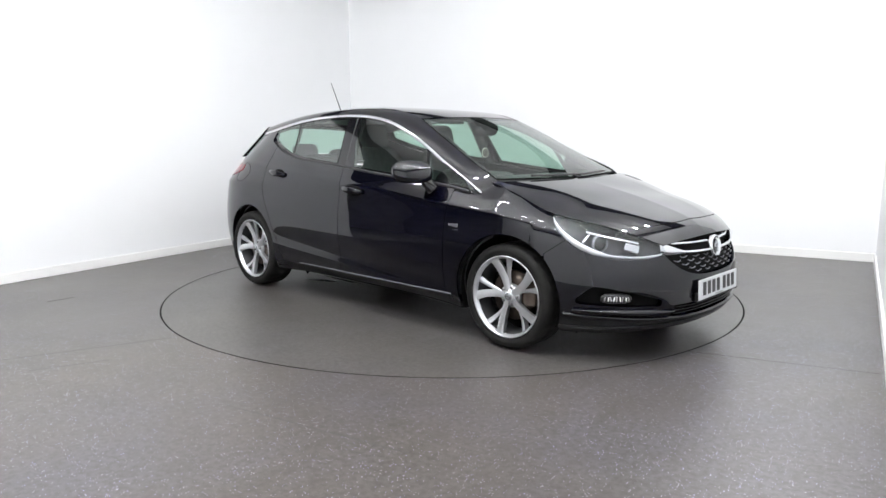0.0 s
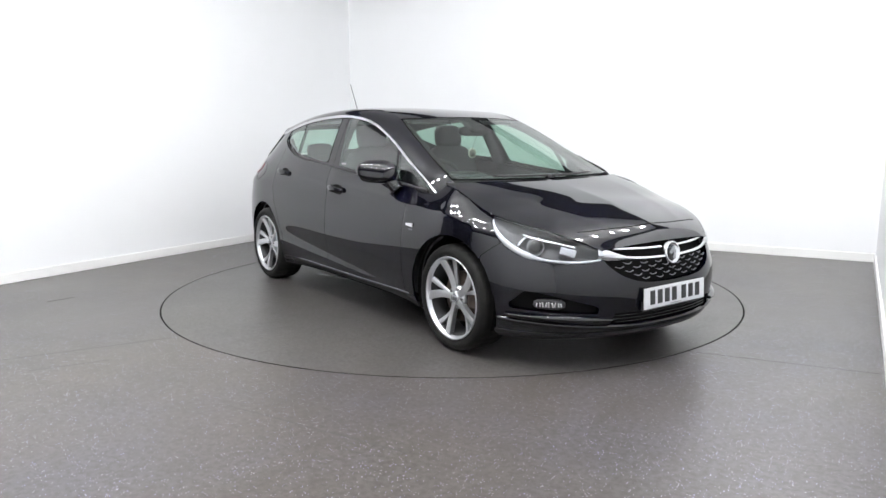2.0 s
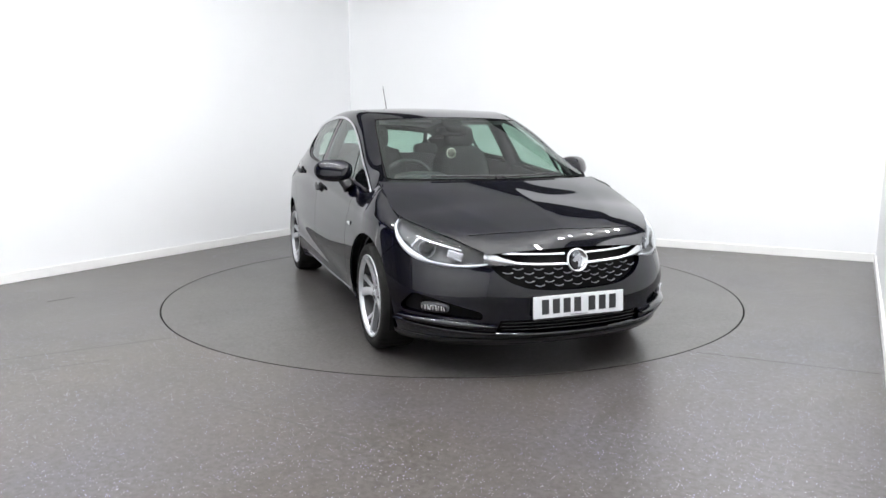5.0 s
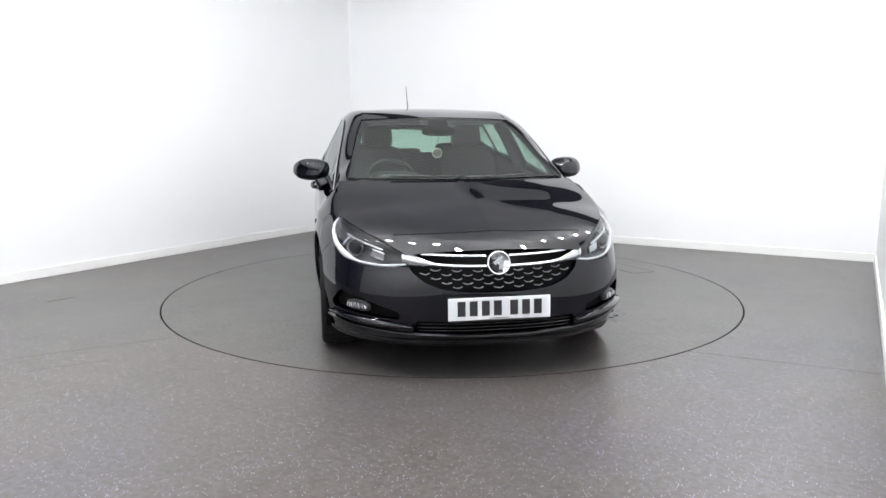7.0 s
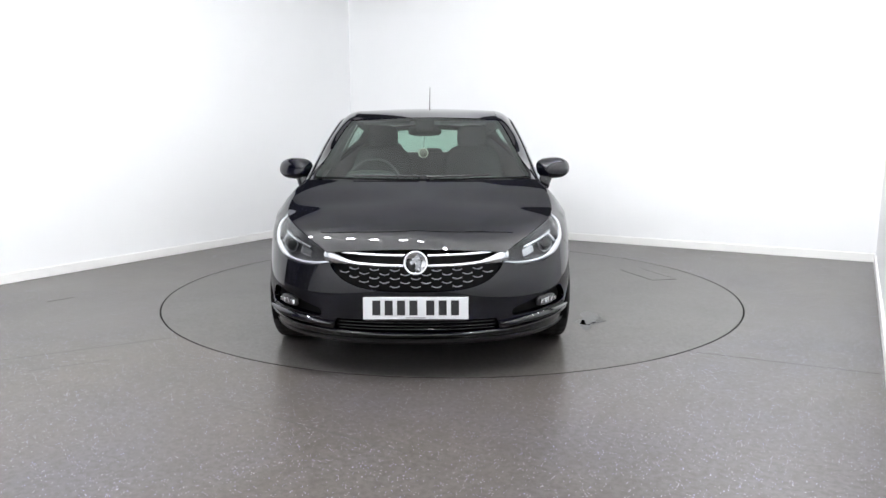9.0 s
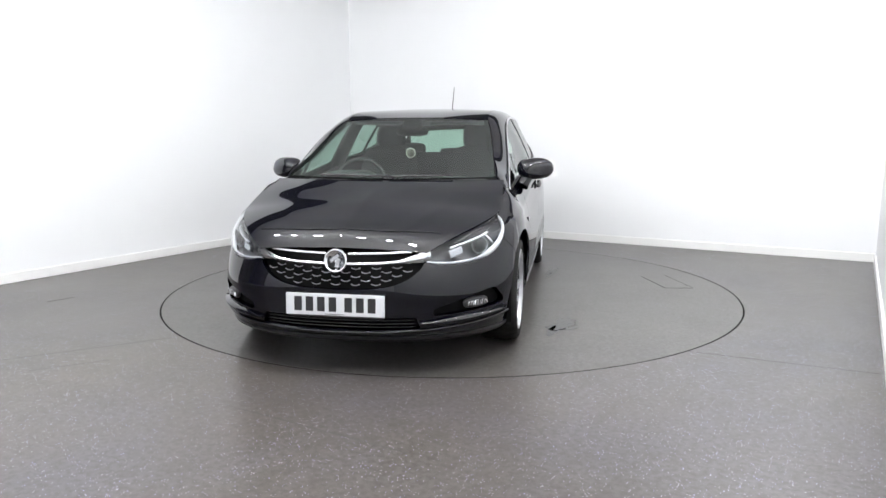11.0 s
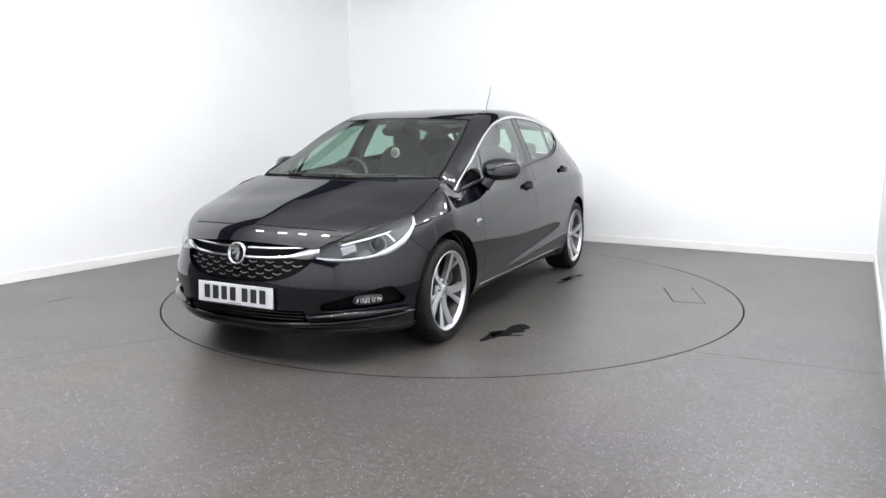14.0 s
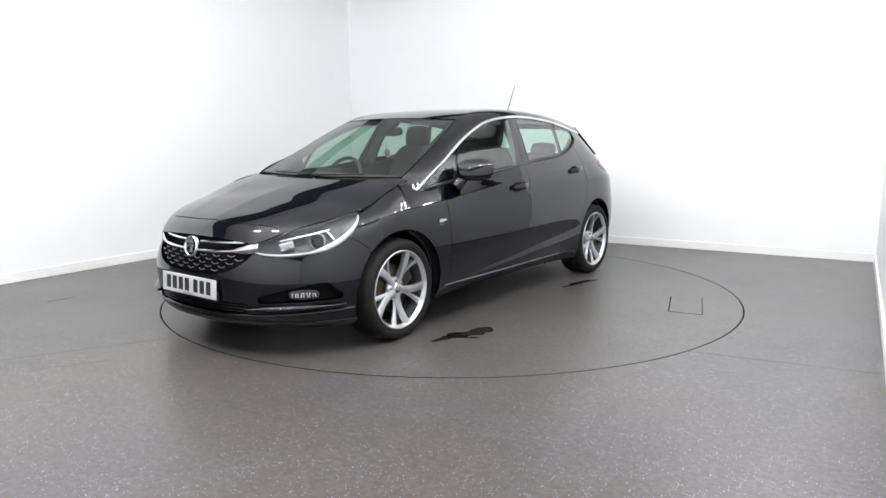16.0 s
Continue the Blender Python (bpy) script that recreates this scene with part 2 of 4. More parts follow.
def room():
    T = 0.12
    slab("wall_west", RU0 - T, RU0, DOOR_V, RV1 + T, 0, TOP, WALL, "plain white painted studio wall")
    slab("wall_east", RU1, RU1 + T, RV0 - T, RV1 + T, 0, TOP, WALL, "plain white painted studio wall")
    slab("wall_north", RU0, RU1, RV1, RV1 + T, 0, TOP, WALL, "plain white painted studio wall")
    slab("wall_south", RU0, RU1, RV0 - T, RV0, 0, TOP, WALL, "plain white painted studio wall")
    for nm, a in (("frieze_west", (RU0 - T, RU0, RV0 - T, RV1 + T)), ("frieze_east", (RU1, RU1 + T, RV0 - T, RV1 + T)), ("frieze_north", (RU0, RU1, RV1, RV1 + T)), ("frieze_south", (RU0, RU1, RV0 - T, RV0))):
        slab(nm, *a, TOP, RH, FRIEZE, "dark unpainted band above the white wall")
    slab("ceiling", RU0 - T, RU1 + T, RV0 - T, RV1 + T, RH, RH + 0.1, CEIL, "plain pale studio ceiling with rows of lamps")
    # the unlit bay beyond the wide drive-in opening in the west wall
    a, b = RU0 - 4.0, RU0 - T
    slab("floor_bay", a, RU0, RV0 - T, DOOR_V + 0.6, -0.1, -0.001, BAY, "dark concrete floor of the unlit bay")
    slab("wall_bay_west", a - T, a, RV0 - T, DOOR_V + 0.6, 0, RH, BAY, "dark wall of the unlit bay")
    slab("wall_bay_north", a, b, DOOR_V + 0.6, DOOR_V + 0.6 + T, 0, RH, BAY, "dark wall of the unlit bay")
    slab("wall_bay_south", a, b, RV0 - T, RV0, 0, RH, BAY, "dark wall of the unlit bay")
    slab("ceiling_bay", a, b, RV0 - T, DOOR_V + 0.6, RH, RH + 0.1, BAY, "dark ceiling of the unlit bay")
    h, d = 0.085, 0.018
    slab("baseboard", RU0, RU0 + d, DOOR_V, RV1 - d, 0, h, SKIRT, "white gloss skirting board", 0.004)
    slab("baseboard", RU0, RU1 - d, RV1 - d, RV1, 0, h, SKIRT, "white gloss skirting board", 0.004)
    slab("baseboard", RU1 - d, RU1, RV0, RV1, 0, h, SKIRT, "white gloss skirting board", 0.004)


TABLE_R = 2.217


def ring_floor():
    """The vinyl floor with a round hole for the turntable."""
    bm = bmesh.new()
    n = 192
    R = TABLE_R + 0.004
    c, s = math.cos(radians(TURN)), math.sin(radians(TURN))
    inner, low, outer = [], [], []
    for i in range(n):
        a = 2 * math.pi * i / n
        dx, dy = math.cos(a), math.sin(a)
        ks = []
        if abs(dx) > 1e-9:
            ks.append(((RU1 if dx > 0 else RU0)) / dx)
        if abs(dy) > 1e-9:
            ks.append(((RV1 if dy > 0 else RV0)) / dy)
        k = min(ks)
        inner.append(bm.verts.new((R * dx, R * dy, 0)))
        low.append(bm.verts.new((R * dx, R * dy, -0.03)))
        outer.append(bm.verts.new((k * dx, k * dy, 0)))
    for i in range(n):
        j = (i + 1) % n
        bm.faces.new((inner[i], outer[i], outer[j], inner[j]))
        bm.faces.new((low[i], inner[i], inner[j], low[j]))
    for u, v in ((RU0, RV0), (RU1, RV0), (RU1, RV1), (RU0, RV1)):
        a = math.atan2(v, u) % (2 * math.pi)
        i = int(a / (2 * math.pi) * n)
        bm.faces.new((outer[i], bm.verts.new((u, v, 0)), outer[(i + 1) % n]))
    bmesh.ops.recalc_face_normals(bm, faces=bm.faces)
    bm.normal_update()
    if sum(f.normal.z * f.calc_area() for f in bm.faces) < 0:
        bmesh.ops.reverse_faces(bm, faces=bm.faces)
    ob = part("floor", bm, FLOOR)
    ob.matrix_basis = pose(0, 0, 0, 0, 0, TURN)
    tagged(ob, "grey sparkle-flecked safety vinyl floor, scuffed", kind="structure")


def lamps():
    """Two rows of short lamps across the camera's end of the studio, one along the east wall."""
    first = None
    spots = [(-1.9 + 0.48 * i, v) for v in (-3.5, -2.0) for i in range(9)] + [(2.35, -2.3 + 0.58 * i) for i in range(8)]
    for u, v in spots:
        m = pose(0, 0, 0, 0, 0, TURN) @ pose(u, v, RH - 0.34)
        if first is None:
            first = new("ceiling_light")
            part("housing", box(bmesh.new(), (0.17, 0.04, 0.04), pose(0, 0, 0.02), 0.006), WALL, first)
            for x in (-0.05, 0.05):
                part("hanger", tube(lambda r: Vector((x, 0, 0.03 + 0.31 * r)), 0.004, 2, 6), GREYP, first)
            part("diffuser", tube(lambda r: Vector((-0.065 + 0.13 * r, 0, -0.045)), 0.022, 2, 10), TUBE, first, "glowing white lamp diffuser")
            first.matrix_basis = m
            tagged(first, "short slim white lamp hung below the pale ceiling", "ceiling light", "ceiling lights")
        else:
            copy_thing(first, m)


# ---- the turntable ----
def blot(cx, cy, rx, ry, turn, z, seed, n=40):
    """A flat ragged stain."""
    bm = bmesh.new()
    rnd = random.Random(seed)
    ph = [rnd.uniform(0, 6.28) for _ in range(6)]
    vs = []
    for i in range(n):
        a = 2 * math.pi * i / n
        r = 1 + sum(0.16 / (k * 0.6 + 0.4) * math.sin((k + 2) * a + ph[k]) for k in range(6))
        x, y = rx * r * math.cos(a), ry * r * math.sin(a)
        c, s = math.cos(turn), math.sin(turn)
        vs.append(bm.verts.new((cx + x * c - y * s, cy + x * s + y * c, z)))
    bm.faces.new(vs)
    return bm


def strip(p, q, w, z):
    """A thin flat line on the ground from p to q."""
    bm = bmesh.new()
    d = Vector((q[0] - p[0], q[1] - p[1])).normalized() * w / 2
    bm.faces.new([bm.verts.new((x, y, z)) for x, y in ((p[0] + d.y, p[1] - d.x), (q[0] + d.y, q[1] - d.x), (q[0] - d.y, q[1] + d.x), (p[0] - d.y, p[1] + d.x))])
    return bm


def turntable():
    table = new("turntable")
    bm = bmesh.new()
    lathe([(0.0001, 0.0), (0.8, 0.0), (1.6, 0.0), (TABLE_R - 0.008, 0.0), (TABLE_R - 0.008, -0.05)], 192, bm, pose(0, 0, 0, 90))
    bmesh.ops.recalc_face_normals(bm, faces=bm.faces)
    deck = part("deck", put_smooth(bm, False), DECK, table)
    ring = lathe([(TABLE_R - 0.009, 0.0), (TABLE_R + 0.005, 0.0)], 192, m=pose(0, 0, -0.003, 90))
    part("edge_gap", ring, SEAM, table, "dark gap round the deck")
    cs = [(-0.245, 1.72), (-0.285, 1.941), (-0.82, 1.774), (-0.72, 1.57)]
    bm = bmesh.new()
    for k, w in ((0, 0.012), (1, 0.005), (3, 0.009)):
        one = strip(cs[k], cs[(k + 1) % 4], w, 0.0015)
        me = bpy.data.meshes.new("line")
        one.to_mesh(me)
        one.free()
        bm.from_mesh(me)
        bpy.data.meshes.remove(me)
    part("access_hatch", bm, SEAM, table, "outline of a square access hatch")
    for cx, cy, rx, ry, tn, sd in ((1.03, 0.925, 0.135, 0.085, 2.6, 1), (1.22, 0.86, 0.11, 0.03, 2.9, 2), (1.13, 0.97, 0.05, 0.02, 2.2, 7), (-0.82, 0.78, 0.12, 0.045, 2.9, 3), (-0.64, 0.775, 0.09, 0.02, 2.9, 4),
                                   (-1.0, -0.56, 0.16, 0.03, 0.5, 5), (-0.95, -0.42, 0.42, 0.012, -0.05, 6)):
        part("stain", blot(cx, cy, rx, ry, tn, 0.0012, sd), WET, table, "dark wet stain")
    return tagged(table, "flush round turntable deck of stained grey vinyl", "turntable")


def floor_marks():
    for p, q, w, m, lb in (((-2.36, -1.97), (-2.33, -1.78), 0.012, SEAM, "short dark score in the floor vinyl"), ((-1.22, -2.95), (-0.74, -2.14), 0.012, SCUFF, "long pale scuff on the floor vinyl"),
                           ((-0.88, -2.94), (-0.68, -2.61), 0.01, SCUFF, "short pale scuff on the floor vinyl"), ((0.39, -2.76), (1.38, -2.76), 0.006, SCUFF, "straight pale scratch on the floor vinyl"),
                           ((2.05, -0.86), (3.0, -0.77), 0.004, SEAM, "welded seam in the floor vinyl")):
        ob = part("floor_scuff" if m is SCUFF else "floor_seam", strip(p, q, w, 0.0012), m)
        ob.matrix_basis = pose(0, 0, 0, 0, 0, TURN)
        tagged(ob, lb, kind="structure")


# ---- the car: surfaces. x forward, y left, z up, from the middle between the axles ----
HUB, WR = 0.308, 0.308
AX = 1.331
XF = spl((0.15, 2.10), (0.22, 2.168), (0.32, 2.19), (0.46, 2.196), (0.60, 2.165), (0.68, 2.10), (0.74, 1.98), (0.80, 1.77), (0.88, 1.53), (0.96, 1.30))
XR = spl((0.2, -2.06), (0.4, -2.15), (0.62, -2.16), (0.9, -2.10), (1.05, -2.02), (1.25, -1.80))
WZ = spl((0.15, 0.848), (0.28, 0.880), (0.45, 0.894), (0.60, 0.894), (0.76, 0.882), (0.87, 0.868), (0.97, 0.838), (1.08, 0.795), (1.25, 0.71))
X0F, X0R = 1.25, -1.30


def NOSE_P(z):
    """How square the nose is seen from above: most so at the bumper."""
    k = max(0.0, min(1.0, (z - 0.40) / 0.24))
    return 0.80 + 0.11 * k * k * (3 - 2 * k)



def shell(a, z):
    """The lower body: a runs 0..1 round the nose, 1..2 along the flank, 2..3 round the tail."""
    w = WZ(z)
    if a <= 1:
        f = max(0.0, min(1.0, a)) * math.pi / 2
        x, y = X0F + (XF(z) - X0F) * math.cos(f) ** NOSE_P(z), w * math.sin(f) ** NOSE_P(z)
    elif a <= 2:
        x, y = X0F + (X0R - X0F) * (a - 1), w
    else:
        f = min(1.0, a - 2) * math.pi / 2
        x, y = X0R + (XR(z) - X0R) * math.sin(f) ** 0.75, w * math.cos(f) ** 0.5
    if x < -0.55:
        y -= 0.022 * (-0.55 - x) ** 2 * (1 + 4 * max(0, z - 0.85) / 0.3)
    if x > -0.1 and z > 0.69:
        q = max(0, min(1, (1.68 - x) / 0.60))
        k = min(1.05, (z - 0.69) / (0.225 - 0.37 * max(0, min(0.31, x - 1.25)))) ** 1.8
        y -= 0.1 * (math.hypot(min(x, 1.2) + 0.1, 0.1) - 0.1) * k * q * q * (3 - 2 * q)
    # shoulder line through the handles, and the sweep above the sill
    g = z - (0.885 - 0.085 * x)
    if -1.9 < x < 1.5:
        y += 0.006 * math.exp(-(g / 0.022) ** 2) - 0.006 * math.exp(-((g + 0.09) / 0.06) ** 2)
    if -1.05 < x < 1.05:
        k = max(0.0, 1 - (abs(x) / 1.05) ** 4)
        c = 0.365 - 0.085 * x
        d = c - z
        # hollow above the crease that climbs towards the rear wheel, a flatter flange below it
        y -= k * (0.020 * math.exp(-((z - c - 0.01) / 0.075) ** 2) if d < 0 else 0.020 * math.exp(-(0.01 / 0.075) ** 2) * math.exp(-(d / 0.045) ** 2) + 0.16 * max(0, d - 0.03))
        y -= k * 1.1 * max(0, 0.264 - z)
    return (x, y, z)


def flank_y(x, z):
    """The upper side of the cabin: glass, frames, pillars."""
    y = 0.87 - 0.45 * (z - 0.89) - 0.07 * (z - 0.89) * (z - 1.36) - 0.25 * max(0, z - 1.13) ** 2
    if x > -0.1:
        y -= 0.1 * (math.hypot(x + 0.1, 0.1) - 0.1)
    if x < -0.5:
        y -= 0.126 * (x + 0.5) ** 2
    return y


def flank(x, z):
    return (x, flank_y(x, z), z)


BELT = spl((1.25, 0.845), (1.04, 0.874), (0.81, 0.909), (0.39, 0.948), (-0.14, 1.001), (-0.45, 1.028), (-0.79, 1.062), (-1.02, 1.116), (-1.235, 1.189))
# the chrome arc over the side windows, front foot to tail
ARC_XZ = ((1.075, 0.880), (0.92, 0.962), (0.73, 1.058), (0.51, 1.176), (0.33, 1.255), (0.17, 1.311), (0.03, 1.341), (-0.13, 1.359), (-0.31, 1.366), (-0.6, 1.356), (-0.83, 1.337), (-1.15, 1.292), (-1.478, 1.244))
ARC = path3(*[(x, flank_y(x, z), z) for x, z in ARC_XZ])
ARC_Z = spl(*ARC_XZ)
# the same line carried on under the wing, for the pillar
ARC_LONG = path3(*[(x, flank_y(x, z) - d, z) for x, z, d in ((1.20, 0.80, 0.026), (1.14, 0.842, 0.012)) + tuple((x, z, 0) for x, z in ARC_XZ)])
# the edge of windscreen and roof skin above that arc
WS_EDGE = path3((1.12, 0.69, 0.960), (0.9, 0.655, 1.062), (0.65, 0.61, 1.185), (0.42, 0.562, 1.298), (0.335, 0.54, 1.338))
RIM = path3((1.12, 0.69, 0.960), (0.9, 0.655, 1.062), (0.65, 0.61, 1.185), (0.42, 0.562, 1.298), (0.335, 0.54, 1.338), (0.15, 0.525, 1.39), (-0.2, 0.53, 1.422), (-0.7, 0.525, 1.412), (-1.2, 0.505, 1.365), (-1.55, 0.49, 1.305))
RIM_LONG = path3((1.24, 0.66, 0.86), (1.18, 0.675, 0.915), (1.12, 0.69, 0.960), (0.9, 0.655, 1.062), (0.65, 0.61, 1.185), (0.42, 0.562, 1.298), (0.335, 0.54, 1.338), (0.15, 0.525, 1.39), (-0.2, 0.53, 1.422), (-0.7, 0.525, 1.412), (-1.2, 0.505, 1.365), (-1.55, 0.49, 1.305))
RIM_ROOF = path3((0.335, 0.54, 1.338), (0.15, 0.525, 1.39), (-0.2, 0.53, 1.422), (-0.7, 0.525, 1.412), (-1.2, 0.505, 1.365), (-1.55, 0.49, 1.305))
ROOF = spl((0.42, 1.354), (0.2, 1.396), (0.0, 1.421), (-0.3, 1.443), (-0.7, 1.447), (-1.1, 1.425), (-1.62, 1.345))
BON_C = spl((2.12, 0.657), (2.08, 0.697), (2.0, 0.747), (1.85, 0.80), (1.7, 0.845), (1.45, 0.905), (1.26, 0.95))


def coons(c0, c1, d0, d1):
    """The sheet between four edge curves: c0, c1 along s; d0, d1 along t."""
    p00, p10, p01, p11 = c0(0), c0(1), c1(0), c1(1)

    def f(s, t):
        return c0(s) * (1 - t) + c1(s) * t + d0(t) * (1 - s) + d1(t) * s - (p00 * (1 - s) * (1 - t) + p10 * s * (1 - t) + p01 * (1 - s) * t + p11 * s * t)
    return f


def both(f):
    """A half sheet f(s, t), s from 0 at the middle, spread to s from -1 to 1."""
    def g(s, t):
        p = f(abs(s), t)
        return Vector((p[0], math.copysign(p[1], s) if s else 0.0, p[2]))
    return g


def on_x(x, z):
    """The point of the lower body at x and z, ahead of the front wheels."""
    c = max(0.0, min(1.0, (x - X0F) / (XF(z) - X0F)))
    return Vector(shell(2 / math.pi * math.acos(c ** (1 / NOSE_P(z))), z))


def on_y(y, z):
    return Vector(shell(2 / math.pi * math.asin(min(1, y / WZ(z)) ** (1 / NOSE_P(z))), z))


HL_LOW = path3(on_y(0.43, 0.585), on_y(0.55, 0.567), on_y(0.655, 0.568), on_x(1.78, 0.605), on_x(1.66, 0.69), on_x(1.565, 0.796))
HL_TOP = path3((2.076, 0.45, 0.633), (1.95, 0.571, 0.698), (1.8, 0.673, 0.746), (1.65, 0.738, 0.780), (1.56, 0.758, 0.801))
BON_E = path3((2.078, 0.45, 0.637), (1.95, 0.570, 0.702), (1.8, 0.672, 0.750), (1.65, 0.737, 0.784), (1.56, 0.757, 0.805), (1.36, 0.755, 0.878), (1.13, 0.738, 0.950))
GRILLE_B = kink((0, 0.455), (0.15, 0.459), (0.25, 0.469), (0.35, 0.500), (0.42, 0.552), (0.445, 0.585), (0.55, 0.565), (0.65, 0.566), (0.725, 0.592), (0.757, 0.64), (0.768, 0.70), (0.775, 0.80))
FEND_TOP = kink((1.62, 0.775), (1.56, 0.80), (1.36, 0.874), (1.13, 0.945), (1.08, 0.878), (1.0, 0.876), (0.8, 0.908))


def arch(p, x0):
    return 0.352 - math.hypot(p.x - x0, p.z - HUB - 0.012)


def bonnet_surface():
    def centre(t):
        x = spl((0, 2.12), (0.06, 2.085), (0.14, 2.01), (0.3, 1.86), (1, 1.265))(t)
        return Vector((x, 0, BON_C(x)))
    front = lambda s: Vector((2.12 - 0.042 * s ** 2, 0.45 * s, 0.657 - 0.020 * s ** 2))
    rear = lambda s: Vector((1.265 - 0.135 * s ** 2.5, 0.738 * s, 0.950))
    f = coons(front, rear, centre, BON_E)

    def g(s, t):
        p = f(s, t)
        k = 4 * t * (1 - t)
        p.z += 0.036 * k * (1 - s * s) * s * s
        # the crease that runs from the cowl to the grille
        sc = 0.52 + 0.16 * t
        p.z += 0.0022 * min(1, 3 * t) * min(1, 3 * (1 - t)) * math.exp(-abs((s - sc) / 0.09) ** 1.6)
        return p
    return g


REAR_EDGE = kink((1.2, -1.075), (1.146, -1.096), (1.0, -1.135), (0.85, -1.142), (0.72, -1.10), (0.60, -1.03), (0.5, -0.985), (0.40, -0.93), (0.25, -0.88))
TAIL_TOP = kink((-1.2, 1.30), (-1.503, 1.244), (-1.75, 1.13), (-1.9, 1.05), (-2.2, 1.05))
WS = coons(lambda s: Vector((1.245 - 0.125 * s ** 2.2, 0.69 * s, 0.945 + 0.015 * s)), lambda s: Vector((0.425 - 0.09 * s ** 2, 0.54 * s, 1.355 - 0.017 * s ** 2)),
           lambda t: Vector((1.245 - 0.82 * t, 0, 0.945 + 0.41 * t + 0.030 * math.sin(math.pi * t))), WS_EDGE)


def mirrored(p, side):
    return Vector((p[0], p[1] * side, p[2]))


def nose(y, z, off=0.0, side=1):
    """The point of the lower body at half width y, round the nose, off metres outside it."""
    a = 2 / math.pi * math.asin(min(1, y / WZ(z)) ** (1 / NOSE_P(z)))
    p, q = Vector(shell(a, z)), Vector(shell(a + 0.002, z))
    n = Vector((q.y - p.y, p.x - q.x, 0)).normalized()
    return mirrored(p + n * off, side)


def ribbon(path, half, proud=0.006, n=30, depth=0.02, side=1, keep=None, up=(0, 0, 1), m=4):
    """A rounded strip of half height half(r) along a path round the body."""
    u = Vector(up)

    def f(r, q):
        p = Vector(path(r))
        t = Vector(path(min(1, r + 0.01))) - Vector(path(max(0, r - 0.01)))
        o = t.cross(u).normalized()
        if o.x * (p.x - 0.6) + o.y * p.y < 0:
            o = -o
        return p + o * proud * (1 - q * q) + u * half(r) * q
    return patch(f, 0, 1, -1, 1, n, m, keep, depth, side)


def blob(size, m, p=2.6, n=20, k=12):
    """A rounded, slightly boxy solid."""
    bm = bmesh.new()
    bmesh.ops.create_uvsphere(bm, u_segments=n, v_segments=k, radius=1.0)
    for v in bm.verts:
        c = [math.copysign(abs(x) ** (2 / p), x) for x in v.co]
        v.co = m @ Vector((c[0] * size[0], c[1] * size[1], c[2] * size[2]))
    bmesh.ops.recalc_face_normals(bm, faces=bm.faces)
    return put_smooth(bm)


def arch_fender(p):
    return arch(p, AX)


def intake(p):
    return min(0.425 - abs(p.y) - 0.35 * abs(p.z - 0.25), p.z - 0.245, 0.312 - p.z)


def pocket(p):
    """The fog lamp's recess: a tapering opening with round corners, pointed towards the middle."""
    y = abs(p.y)
    top = 0.352 + 0.30 * (y - 0.49) - 1.2 * max(0, y - 0.70) ** 2
    ds = (y - 0.485, 0.805 - y - 0.5 * max(0, p.z - 0.36), top - p.z, p.z - 0.313 - 0.05 * (y - 0.49))
    return -0.007 * math.log(sum(math.exp(-d / 0.007) for d in ds))


def keep_fender(p):
    lamp = p.z - 0.688 - (1.66 - p.x) * 1.13 if p.x > 1.55 else -1
    return max(0.874 - p.x, p.z - FEND_TOP(p.x), arch(p, AX), p.x - 1.585 - max(0, p.z - 0.587) * 1.32, 0.215 - p.z, lamp)


def keep_bumper(p):
    top = p.z - GRILLE_B(p.y) if p.y < 0.775 else -1
    return max(top, 1.589 + max(0, p.z - 0.587) * 1.32 - p.x, arch(p, AX), p.z - 0.70, intake(p), pocket(p), 0.192 - p.z)


def keep_front_door(p):
    return max(p.x - 0.870, -0.148 - p.x, p.z - BELT(p.x), 0.262 - p.z, arch(p, AX))


def keep_rear_door(p):
    return max(p.x + 0.152, REAR_EDGE(p.z) + 0.002 - p.x, p.z - BELT(p.x), 0.262 - p.z, arch(p, -AX))


def keep_quarter(p):
    return max(p.x - REAR_EDGE(p.z) + 0.002, p.z - (BELT(p.x) if p.x > -1.235 else min(ARC_Z(max(p.x, -1.503)) - 0.002, TAIL_TOP(p.x))), arch(p, -AX), 0.205 - p.z)


def keep_sill(p):
    return max(p.z - 0.258, 0.185 - p.z, p.x - 0.98, -1.0 - p.x, arch(p, AX), arch(p, -AX))


def in_dlo(p):
    return max(p.z - ARC_Z(p.x) + 0.012, BELT(p.x) + 0.022 - p.z, -1.215 - p.x)


def pane0(p):
    return max(in_dlo(p), 0.632 - 0.45 * (p.z - 1.02) - p.x)


def pane1(p):
    return max(in_dlo(p), p.x - 0.608 + 0.45 * (p.z - 1.02), -0.04 - 0.33 * (p.z - 0.99) - p.x)


def pane2(p):
    return max(in_dlo(p), p.x + 0.237 + 0.16 * (p.z - 1.017), -0.80 - 0.25 * (p.z - 1.07) - p.x)


def pane3(p):
    return max(in_dlo(p), p.x + 0.828 + 0.25 * (p.z - 1.07))


def keep_frame(p):
    return max(p.z - ARC_Z(p.x) + 0.004, BELT(p.x) - 0.002 - p.z, -1.24 - p.x, -min(pane0(p), pane1(p), pane2(p), pane3(p)) - 0.002)


def roof_surface(s, t):
    e = RIM_ROOF(t)
    xc = 0.425 - 2.045 * t
    x = xc + (e.x - xc) * s * s
    return Vector((x, e.y * s, ROOF(xc) + (e.z - ROOF(xc)) * s ** 2.3))


